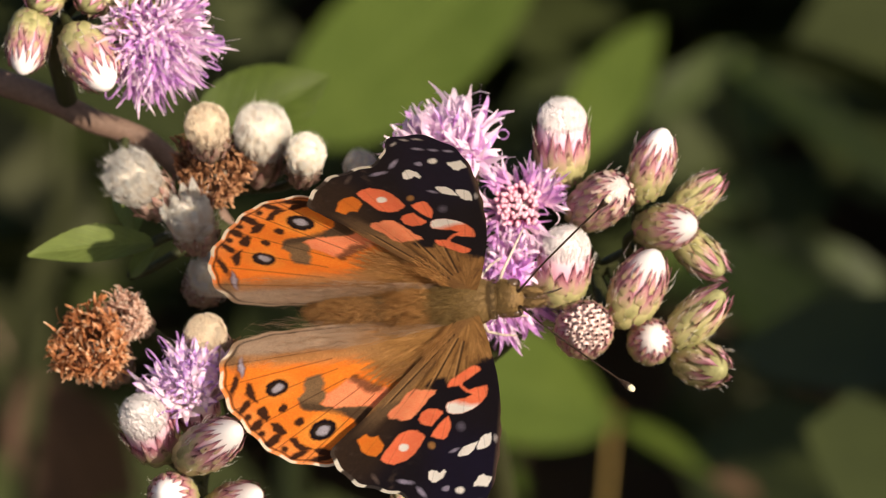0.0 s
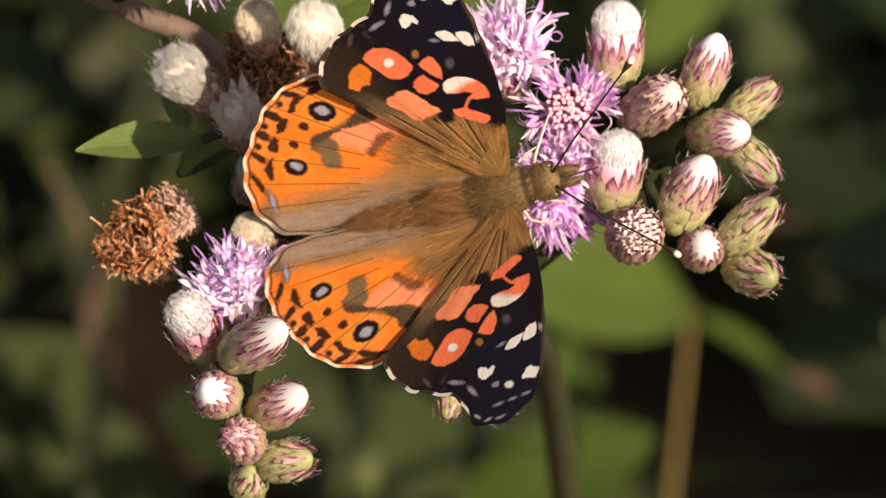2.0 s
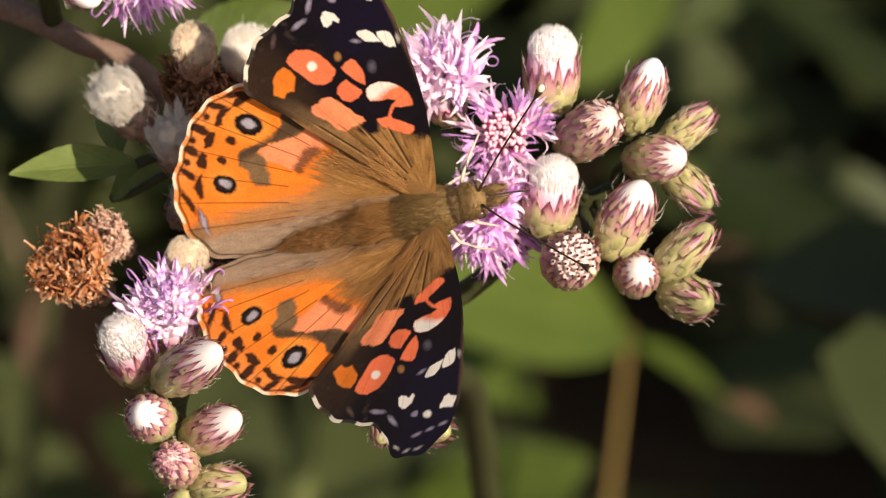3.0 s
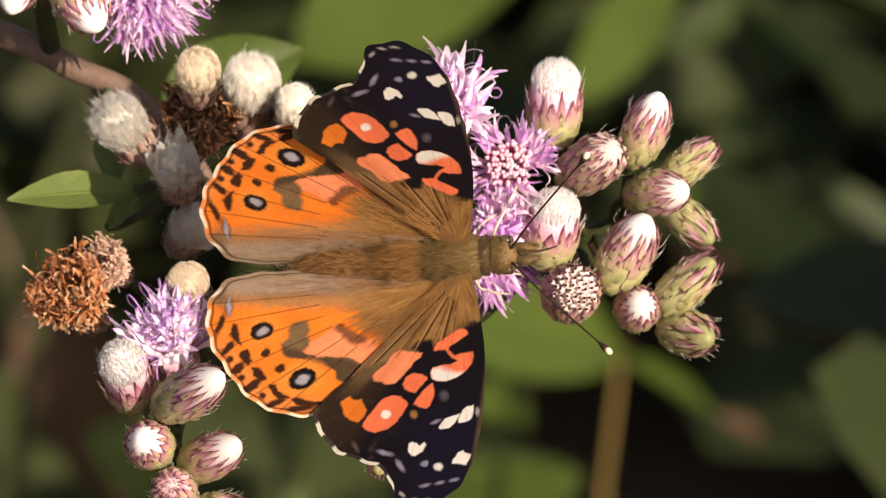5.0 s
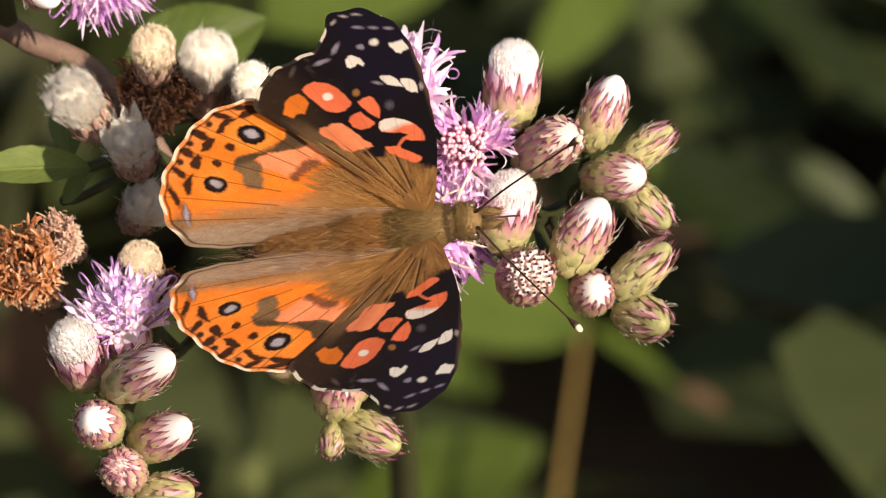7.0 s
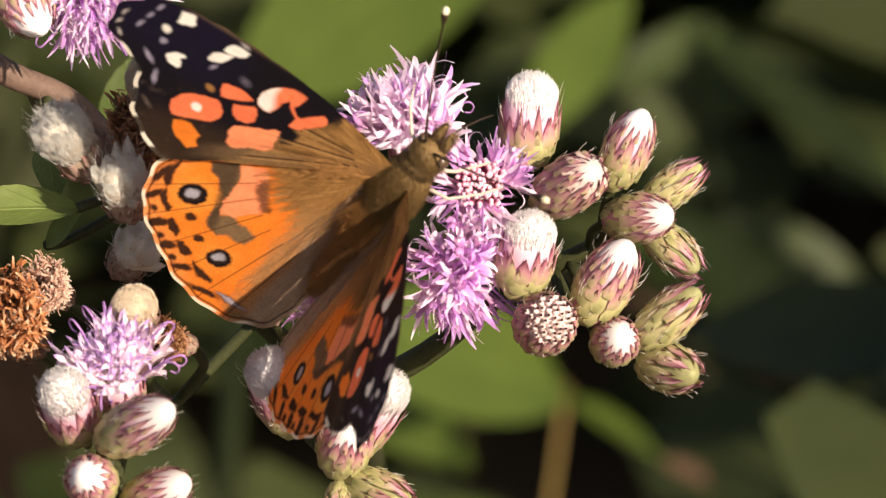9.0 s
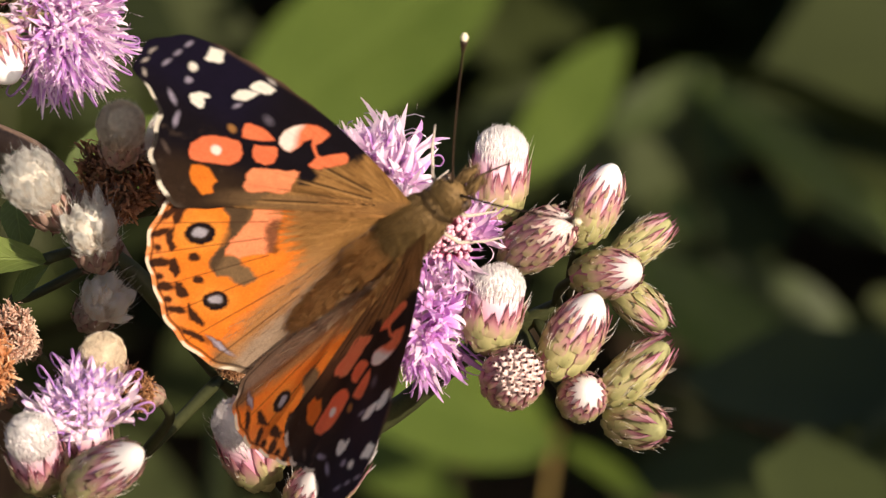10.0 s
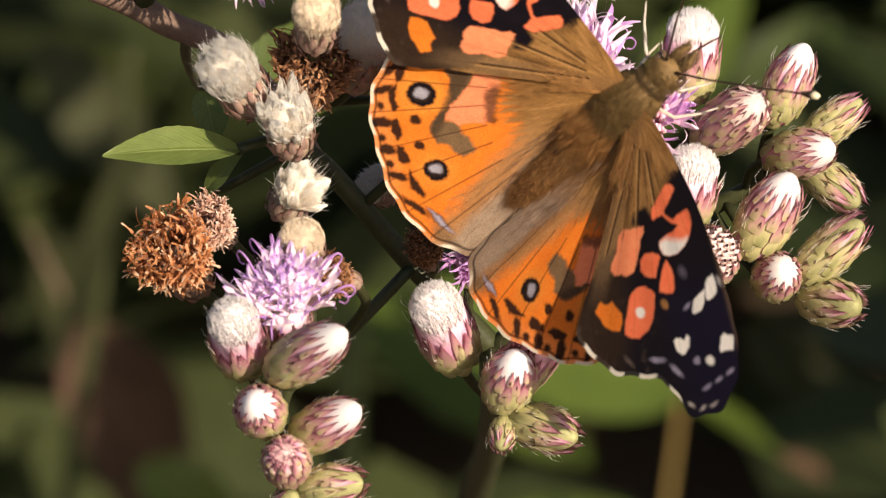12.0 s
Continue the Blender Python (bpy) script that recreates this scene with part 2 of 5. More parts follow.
# ---- mesh tools: all in millimetres until the mesh is made ----
def mesh_of(name, verts, faces, mats, along=None, face_mats=None, smooth=True, uv=None, colour=None):
    me = bpy.data.meshes.new(name)
    me.from_pydata((np.asarray(verts, float) * MM).tolist(), [], [tuple(int(i) for i in f) for f in faces])
    for m in mats if isinstance(mats, (list, tuple)) else [mats]:
        me.materials.append(m)
    if face_mats is not None:
        me.polygons.foreach_set("material_index", np.asarray(face_mats, np.int32))
    if smooth:
        me.polygons.foreach_set("use_smooth", np.ones(len(me.polygons), bool))
    if along is not None:
        at = me.attributes.new("along", "FLOAT", "POINT")
        at.data.foreach_set("value", np.asarray(along, np.float32))
    if colour is not None:
        at = me.attributes.new("scales", "FLOAT_COLOR", "POINT")
        at.data.foreach_set("color", np.asarray(colour, np.float32).ravel())
    if uv is not None:
        layer = me.uv_layers.new(name="UVMap")
        idx = np.empty(len(me.loops), np.int32)
        me.loops.foreach_get("vertex_index", idx)
        layer.data.foreach_set("uv", np.asarray(uv, np.float32)[idx].ravel())
    me.update()
    return me


def part(name, me, parent, m=None, label=""):
    ob = new(name, me)
    ob.parent = parent
    if m is not None:
        ob.matrix_basis = m
    return tagged(ob, label)


def merge(pieces):
    """Joins (verts, faces, along) pieces."""
    vs, fs, al, k = [], [], [], 0
    for v, f, a in pieces:
        vs.append(v)
        fs += [tuple(i + k for i in q) for q in f]
        al.append(a)
        k += len(v)
    return np.concatenate(vs), fs, np.concatenate(al)


def lathe(profile, n=20):
    """A turned body from (radius, height) pairs; along runs from foot to top."""
    vs, fs, al = [], [], []
    m = len(profile)
    for i, (r, z) in enumerate(profile):
        for k in range(n):
            a = math.tau * k / n
            vs.append((r * math.cos(a), r * math.sin(a), z))
            al.append(i / (m - 1))
    for i in range(m - 1):
        for k in range(n):
            k2 = (k + 1) % n
            fs.append((i * n + k, i * n + k2, (i + 1) * n + k2, (i + 1) * n + k))
    fs.append(tuple(reversed(range(n))))
    fs.append(tuple(range((m - 1) * n, m * n)))
    return np.array(vs), fs, np.array(al)


def tube(points, radii, n=8):
    """A round rod along points."""
    pts = [Vector(p) for p in points]
    vs, fs, al = [], [], []
    side = None
    for i, p in enumerate(pts):
        way = (pts[min(i + 1, len(pts) - 1)] - pts[max(i - 1, 0)]).normalized()
        if side is None:
            side = way.orthogonal().normalized()
        side = (side - way * side.dot(way)).normalized()
        up = way.cross(side)
        for k in range(n):
            a = math.tau * k / n
            vs.append(p + (side * math.cos(a) + up * math.sin(a)) * radii[i])
            al.append(i / (len(pts) - 1))
    for i in range(len(pts) - 1):
        for k in range(n):
            k2 = (k + 1) % n
            fs.append((i * n + k, i * n + k2, (i + 1) * n + k2, (i + 1) * n + k))
    fs.append(tuple(reversed(range(n))))
    fs.append(tuple(range((len(pts) - 1) * n, len(pts) * n)))
    return np.array([tuple(v) for v in vs]), fs, np.array(al)


def smooth_line(points, steps=6):
    """A Catmull-Rom line through points."""
    p = np.asarray(points, float)
    p = np.vstack([2 * p[0] - p[1], p, 2 * p[-1] - p[-2]])
    out = []
    for i in range(1, len(p) - 2):
        for s in range(steps):
            t = s / steps
            out.append(0.5 * (2 * p[i] + (p[i + 1] - p[i - 1]) * t + (2 * p[i - 1] - 5 * p[i] + 4 * p[i + 1] - p[i + 2]) * t * t
                              + (3 * p[i] - p[i - 1] - 3 * p[i + 1] + p[i + 2]) * t ** 3))
    out.append(p[-2])
    return np.array(out)


def hairs(roots, tips, width, rng, sag=0.15):
    """Many tapered three-sided hairs, each with one bend."""
    roots, tips = np.asarray(roots, float), np.asarray(tips, float)
    n = len(roots)
    way = tips - roots
    length = np.linalg.norm(way, axis=1, keepdims=True)
    way = way / np.maximum(length, 1e-6)
    helper = np.where(np.abs(way[:, 2:3]) < 0.8, [[0.0, 0, 1]], [[1.0, 0, 0]])
    s1 = np.cross(way, helper)
    s1 /= np.linalg.norm(s1, axis=1, keepdims=True)
    s2 = np.cross(way, s1)
    mid = (roots + tips) / 2 + (rng.normal(size=(n, 3)) * sag * length)
    w = width * (0.7 + 0.6 * rng.random((n, 1)))
    rings = []
    for c, k in ((roots, 1.0), (mid, 0.75)):
        for a in range(3):
            rings.append(c + (s1 * math.cos(a * 2.0944) + s2 * math.sin(a * 2.0944)) * w * k)
    vs = np.stack(rings + [tips], 1).reshape(-1, 3)
    base = [(0, 1, 4, 3), (1, 2, 5, 4), (2, 0, 3, 5), (3, 4, 6), (4, 5, 6), (5, 3, 6)]
    fs = [tuple(7 * i + k for k in q) for i in range(n) for q in base]
    al = np.tile([0, 0, 0, 0.5, 0.5, 0.5, 1.0], n)
    return vs, fs, al


def aim(base, tip, lean=(0, 0, 1), turn=0.0):
    """A pose at base whose z runs to tip, in millimetres."""
    base, tip = Vector(base), Vector(tip)
    z = (tip - base).normalized()
    x = Vector(lean).cross(z)
    if x.length < 1e-3:
        x = Vector((1, 0, 0)).cross(z)
    x.normalize()
    m = Matrix((x, z.cross(x), z)).transposed().to_4x4()
    return Matrix.Translation(base * MM) @ m @ pose(0, 0, 0, 0, 0, turn)


def lay(base, tip, normal):
    """A pose at base whose x runs to tip and whose z leans to normal, in millimetres."""
    base, tip = Vector(base), Vector(tip)
    x = (tip - base).normalized()
    y = Vector(normal).cross(x).normalized()
    return Matrix.Translation(base * MM) @ Matrix((x, y, x.cross(y))).transposed().to_4x4()


def leaf_mesh(name, length, width, mat, arch=0.12, fold=0.18, wave=0.04, seed=1, pointed=1.0, n=22, k=6, teeth=0.0):
    """A leaf blade with midrib trough, arched along and folded across, and its thickness."""
    rng = np.random.default_rng(seed)
    ph = rng.random(4) * 6.28
    vs, fs, uv = [], [], []
    for i in range(n + 1):
        s = i / n
        w = width / 2 * max(0.03, (math.sin(math.pi * min(1, s ** 0.85)) ** (0.75 * pointed)))
        if teeth and i % 2:
            w *= 1 - teeth
        for j in range(-k, k + 1):
            q = j / k
            z = arch * length * (s - s * s) * 1.6 + fold * abs(q) ** 1.3 * w
            z += wave * width * (math.sin(5 * s + ph[0] + q) + 0.6 * math.sin(11 * s + ph[1]) * q) * abs(q)
            z -= 0.02 * width * (abs(q) < 0.1)
            vs.append((s * length - 0.1 * abs(q) * w * (1 - s), q * w, z))
            uv.append((s, q))
    m = 2 * k + 1
    for i in range(n):
        for j in range(m - 1):
            fs.append((i * m + j, i * m + j + 1, (i + 1) * m + j + 1, (i + 1) * m + j))
    return mesh_of(name, vs, fs, mat, uv=uv)


# ---- ground ----
rng = np.random.default_rng(3)
side = 60
gx = np.sign(np.linspace(-1, 1, side)) * np.abs(np.linspace(-1, 1, side)) ** 4 * 4e5
gv = [(x, y, 12 * math.sin(x / 90) * math.cos(y / 70) * (abs(x) < 4000 and abs(y) < 4000) + 6 * rng.normal()) for y in gx for x in gx]
gf = [(j * side + i, j * side + i + 1, (j + 1) * side + i + 1, (j + 1) * side + i) for j in range(side - 1) for i in range(side - 1)]
ground = new("ground", mesh_of("ground", gv, gf, SOIL))
tagged(ground, "dark bare soil under the undergrowth", "ground", kind="structure")


# ---- background plants: stand still ----
DEEP = 2.2


def deep(p):
    """A place behind the flowers, drawn away from the eye."""
    return (p[0] * DEEP, p[1] * DEEP, 600 - (600 - p[2]) * DEEP)


back = new("broad_leaved_plant")
back.matrix_basis = VIEW.copy()
tagged(back, "broad-leaved green plant with large soft leaves on pale stems", "plant")
# leaves that stand in shade get it from their darkened material
BACK_LEAVES = [
    # base, tip, width, material, normal
    ((21, -14, -200), (-15, -3, -170), 15.7, LEAF_BROAD, (0.1, 0.3, 1)),
    ((-8, -42, -232), (16, -30, -220), 15.0, LEAF_BROAD, (0.2, 0.2, 1)),
    ((13.4, 16.5, -150), (27.4, 34.5, -172), 8.6, LEAF_BROAD, (0.45, 0.25, 1)),
    ((27, 24, -230), (41, 34, -240), 5.5, LEAF_SHADED, (0.2, 0.3, 1)),
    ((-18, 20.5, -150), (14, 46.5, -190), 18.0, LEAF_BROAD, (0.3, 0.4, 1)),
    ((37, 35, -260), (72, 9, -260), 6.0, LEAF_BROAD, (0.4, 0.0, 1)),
    ((41, 7.5, -280), (67, -4, -280), 11.0, LEAF_SHADED, (0.1, 0.3, 1)),
]
BACK_LEAVES += [
    ((22, -15, -208), (35, -23.5, -232), 3.6, LEAF_BROAD, (0.2, 0.4, 1)),
    ((32, -7, -300), (66, -22, -300), 17.0, LEAF_DEEP_SHADE, (-0.7, 0.3, 1)),
    ((30, 8, -270), (57, -7, -270), 12.0, LEAF_BROAD, (0.1, 0.3, 1)),
    ((37, 16.5, -280), (45, 13.5, -280), 5.0, LEAF_PALE, (-0.6, 0.2, 1)),
    ((-46, -24, -200), (-33, -34, -210), 9.5, LEAF_BROAD, (0.4, 0.2, 1)),
    ((30, 28, -380), (64, 33, -380), 15.0, LEAF_BROAD, (0.1, 0.2, 1)),
    ((-66, 32, -300), (-47, 7, -300), 11.0, LEAF_DEEP_SHADE, (0, 0.3, 1)),
    ((-62, 7, -280), (-58, -14, -280), 9.5, LEAF_DEEP_SHADE, (-0.4, 0.1, 1)),
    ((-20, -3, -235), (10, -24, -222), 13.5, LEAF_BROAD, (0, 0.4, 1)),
    ((-43, 18, -160), (-54, -12, -160), 4.5, LEAF_DEEP_SHADE, (-0.5, 0.2, 1)),
]
for i, (b, t, w, mat, nrm) in enumerate(BACK_LEAVES):
    b, t, w = deep(b), deep(t), w * DEEP
    length = (Vector(t) - Vector(b)).length
    part("leaf", leaf_mesh("broad_leaf", length, w, mat, 0.05, 0.12, 0.05, i + 3), back, lay(b, t, nrm))
for pts, r, mat in (
    (((21, -13, -201), (19.5, -25, -201), (17.5, -42, -203), (14, -90, -215), (8, -240, -260)), (0.42, 0.46, 0.55, 0.9, 1.4), BG_STEM),
    (((-19.5, -4, -206), (-20.4, -25, -205), (-21.4, -42, -207), (-22, -90, -220), (-20, -240, -260)), (1.5, 1.8, 2.0, 2.0, 2.2), SOFT_STEM),
    (((38, 32, -262), (44, 10, -280), (60, -20, -300), (70, -80, -310), (60, -200, -330)), (0.6, 0.7, 0.9, 1.2, 1.6), DIM_STEM),
    (((-45, 26, -162), (-47, 10, -168), (-54, -30, -184), (-60, -90, -200), (-60, -220, -230)), (0.7, 0.8, 1.0, 1.4, 2.0), DIM_STEM),
):
    pts = [deep(p) for p in pts]
    r = [x * DEEP for x in r]
    line = smooth_line(pts, 6)
    v, f, a = tube(line, np.interp(np.linspace(0, 1, len(line)), np.linspace(0, 1, len(r)), r), 10)
    part("stem", mesh_of("back_stem", v, f, mat), back)



def dead_leaf(base, tip, width, normal, seed, label):
    """A withered blade on its shrivelled stalk."""
    base, tip, width = deep(base), deep(tip), width * DEEP
    length = (Vector(tip) - Vector(base)).length
    leaf = new("dead_leaf")
    leaf.matrix_basis = VIEW @ lay(base, tip, normal)
    part("blade", leaf_mesh("dead_blade", length, width, LEAF_DEAD, 0.2, 0.3, 0.12, seed), leaf)
    v, f, a = tube(smooth_line([(0, 0, 0), (-length * 0.15, 1, -2), (-length * 0.35, 2, -7)], 4), np.linspace(0.7, 0.4, 9), 7)
    part("leaf_stalk", mesh_of("dead_stalk", v, f, BARK), leaf)
    return tagged(leaf, label, "dead leaf")


dead_leaf((-57, -6, -236), (-44, -36, -252), 16, (0.2, 0.3, 1), 41, "withered reddish-brown leaf hanging in the undergrowth")
dead_leaf((44.5, -9.5, -290), (59, -15.5, -300), 3.4, (0.1, 0.3, 1), 44, "withered brown leaf lying among the undergrowth")
dead_leaf((34, -23, -232), (41, -27, -240), 2.4, (0.2, 0.4, 1), 43, "narrow dry brown leaf blade in the undergrowth")

# low shrubs round about close the place and shade the soil; two are unseen additions
def undergrowth(name, centre, spread, count, seed, label, size=(26, 60)):
    r = np.random.default_rng(seed)
    vs, fs, k = [], [], 0
    for _ in range(count):
        c = Vector(centre) + Vector(r.normal(size=3) * spread)
        c.z = max(c.z, 20)
        length = r.uniform(*size)
        q = Euler(r.uniform(-0.7, 0.7, 2).tolist() + [r.uniform(0, 6.28)]).to_matrix()
        w = length * 0.26
        for x, y, z in ((0, 0, 0), (0.3, -1, 0.06), (0.3, 1, 0.06), (0.35, 0, 0.02), (0.7, -0.8, 0.04), (0.7, 0.8, 0.04), (0.7, 0, 0.0), (1, 0, -0.06)):
            vs.append(c + q @ Vector((x * length, y * w, z * length)))
        fs += [tuple(k + i for i in f) for f in ((0, 3, 1), (0, 2, 3), (1, 3, 6, 4), (3, 2, 5, 6), (4, 6, 7), (6, 5, 7))]
        k += 8
    # a few thin stems carry the leaves
    for _ in range(24):
        top = Vector(centre) + Vector(r.normal(size=3) * spread * np.array([0.8, 0.8, 0.5]))
        foot = Vector((top.x + r.normal() * 30, top.y + r.normal() * 30, -15))
        sv, sf, _a = tube(smooth_line([foot, (foot * 2 + top) / 3 + Vector((12, 8, 0)), top], 3), np.linspace(3.0, 1.2, 7), 5)
        vs += [Vector(q) for q in sv]
        fs += [tuple(k + i for i in f) for f in sf]
        k += len(sv)
    ob = new(name, mesh_of(name, [tuple(v) for v in vs], fs, LEAF_UNDER_SHADED, uv=np.zeros((len(vs), 2)) + 0.5))
    return tagged(ob, label, "undergrowth", kind="stuff")


# the first two stand out of view, added only to block sun from the background
undergrowth("undergrowth", (350, 744, 420), (34, 75, 75), 110, 5, "unseen leaf mass added to shade the right background", (40, 90))
undergrowth("undergrowth", tuple((VIEW @ Vector((0.148, -0.034, -0.740))) * 1000), (26, 27, 36), 50, 9, "unseen leaf mass added to shade the left background", (40, 80))
undergrowth("undergrowth", (430, 1300, 150), (150, 200, 50), 400, 7, "large green leaves in the undergrowth, coloured dark for shade", (70, 150))
undergrowth("undergrowth", (0, 1700, 110), (700, 330, 70), 1800, 6, "low green leaves covering the soil, coloured dark for shade", (60, 130))

# ---- the flowering plant: right, up and towards the eye, in millimetres ----
plant = new("flowering_plant")
tagged(plant, "wild plant with purple tufted flowers, pink-tipped buds and white seed tufts", "plant")

PROFILE_CLOSED = [(0.10, 0.0), (0.30, 0.05), (0.43, 0.16), (0.49, 0.32), (0.50, 0.46), (0.46, 0.62), (0.39, 0.77), (0.28, 0.89), (0.15, 0.97), (0.04, 1.0)]
PROFILE_OPEN = [(0.12, 0.0), (0.32, 0.05), (0.42, 0.15), (0.48, 0.30), (0.50, 0.46), (0.49, 0.60), (0.465, 0.72), (0.415, 0.82), (0.33, 0.905), (0.20, 0.97), (0.06, 1.0)]


def radius_at(profile, z):
    return float(np.interp(z, [p[1] for p in profile], [p[0] for p in profile]))


def bract_shape(length, width):
    """A pointed scale: x across, z along, bulging to +y, with a keel and a thick foot."""
    vs, fs, al = [], [], []
    rows = [(0.0, 0.8), (0.18, 1.0), (0.42, 0.84), (0.66, 0.50), (0.86, 0.20), (1.0, 0.02)]
    for s, w in rows:
        for q in (-1, 0, 1):
            vs.append((q * w * width / 2, 0.012 + (0.10 if q == 0 else 0.0) * width * (1 - s * 0.6) + 0.012 * length * s * s, s * length))
            # edges take the darker, purplish tip tone, which also paints shade between scales
            al.append(min(1.0, s + (0.20 if q else 0.0)))
    for i in range(len(rows) - 1):
        for j in range(2):
            fs.append((3 * i + j, 3 * i + j + 1, 3 * i + 4 + j, 3 * i + 3 + j))
    return np.array(vs), fs, np.array(al)


# the rings of scales of each kind of bud: height, count, length, width, material
RINGS = {}
RINGS["open"] = [(0.00, 8, 0.28, 0.24, 0), (0.08, 8, 0.32, 0.26, 0), (0.18, 8, 0.34, 0.27, 0), (0.25, 8, 0.32, 0.28, 0), (0.32, 8, 0.34, 0.30, 4), (0.36, 8, 0.40, 0.17, 4)]
RINGS["lobed"] = [(0.00, 8, 0.28, 0.24, 0), (0.08, 8, 0.32, 0.26, 0), (0.18, 8, 0.36, 0.27, 0), (0.28, 8, 0.36, 0.27, 0), (0.36, 8, 0.34, 0.27, 4), (0.48, 8, 0.34, 0.21, 4), (0.60, 8, 0.30, 0.13, 4), (0.71, 8, 0.22, 0.08, 4)]
RINGS["green"] = [(0.00, 8, 0.30, 0.24, 0), (0.09, 8, 0.36, 0.25, 0), (0.20, 8, 0.40, 0.25, 0), (0.32, 8, 0.42, 0.24, 0), (0.45, 7, 0.42, 0.22, 0), (0.56, 7, 0.40, 0.19, 4), (0.66, 6, 0.34, 0.16, 1)]
RINGS["star"] = [(0.00, 8, 0.30, 0.24, 0), (0.10, 8, 0.34, 0.25, 0), (0.24, 8, 0.36, 0.25, 0), (0.38, 8, 0.38, 0.25, 0), (0.50, 8, 0.34, 0.24, 4), (0.62, 8, 0.30, 0.19, 4), (0.74, 8, 0.24, 0.11, 4)]
RINGS["face"] = [(0.02, 8, 0.28, 0.21, 0), (0.12, 9, 0.31, 0.21, 0), (0.26, 10, 0.33, 0.20, 4), (0.40, 10, 0.35, 0.19, 4), (0.54, 10, 0.35, 0.18, 4), (0.66, 10, 0.32, 0.16, 4), (0.77, 9, 0.28, 0.15, 2), (0.84, 7, 0.24, 0.12, 4)]
RINGS["red"] = [(0.02, 8, 0.28, 0.21, 0), (0.12, 9, 0.31, 0.21, 0), (0.26, 10, 0.33, 0.20, 4), (0.40, 10, 0.35, 0.19, 4), (0.54, 10, 0.35, 0.18, 4), (0.66, 10, 0.32, 0.16, 4), (0.77, 9, 0.28, 0.15, 1), (0.84, 7, 0.24, 0.12, 4)]
RINGS["dot"] = [(0.05, 9, 0.28, 0.23, 0), (0.18, 10, 0.30, 0.22, 4), (0.32, 11, 0.30, 0.20, 4), (0.46, 11, 0.30, 0.18, 4), (0.58, 12, 0.28, 0.15, 4), (0.66, 12, 0.28, 0.13, 4)]
RINGS["dry"] = [(0.00, 8, 0.32, 0.20, 3), (0.13, 9, 0.36, 0.20, 3), (0.30, 10, 0.40, 0.19, 3), (0.48, 10, 0.42, 0.17, 3)]
BRACT_MATS = [BRACT_GREEN, BRACT_PINK, BRACT_PALE, BRACT_DRY, BRACT_MAUVE]


def bract_poses(kind, profile, rng):
    """(pose, length, width, material) of each scale on a bud one high and one wide."""
    out = []
    for i, (z, count, length, width, mat) in enumerate(RINGS[kind]):
        for k in range(count):
            a = math.tau * (k + 0.5 * (i % 2) + rng.uniform(-0.12, 0.12)) / count
            zz = z + rng.uniform(-0.02, 0.02)
            r0, r1 = radius_at(profile, max(zz, 0.02)), radius_at(profile, min(1, zz + length * 0.8))
            lean = math.degrees(math.atan2(r1 - r0, length * 0.8))
            out_lean = rng.uniform(4, 22) if mat == 3 else rng.uniform(-5, 2)
            m = pose(0, 0, 0, 0, 0, math.degrees(a) - 90) @ pose(0, r0 + (0.018 if mat == 4 and zz > 0.45 else 0.008), zz, -lean - out_lean, 0, rng.uniform(-6, 6))
            out.append((m, length * (rng.uniform(0.85, 1.25) if mat == 1 else rng.uniform(0.9, 1.1)), width, mat))
    return out


def tufted(roots, tips, clumps, pull, rng, uneven):
    """Draws hair tips together into points of uneven length."""
    lead = rng.choice(len(tips), clumps, replace=False)
    near = np.argmin(np.linalg.norm(tips[:, None] - tips[lead][None], axis=2), axis=1)
    ends = tips[lead] + rng.normal(size=(clumps, 3)) * uneven
    return tips + (ends[near] - tips) * pull


def spray(count, z0, z1, reach, rng, tall=0.25, radius=0.42):
    """Roots and tips of hairs that crown a bud."""
    a, q = rng.random(count) * math.tau, np.sqrt(rng.random(count))
    r = q * radius
    top = z0 + (z1 - z0) * np.sqrt(np.maximum(0, 1 - q ** 2 * 0.85))
    roots = np.stack([r * np.cos(a) * 0.92, r * np.sin(a) * 0.92, top - tall], 1)
    tips = np.stack([r * np.cos(a) * reach, r * np.sin(a) * reach, top + rng.normal(size=count) * 0.016], 1)
    return roots, tufted(roots, tips, max(6, count // 8), 0.25, rng, 0.012)


BUD_MESHES = {}


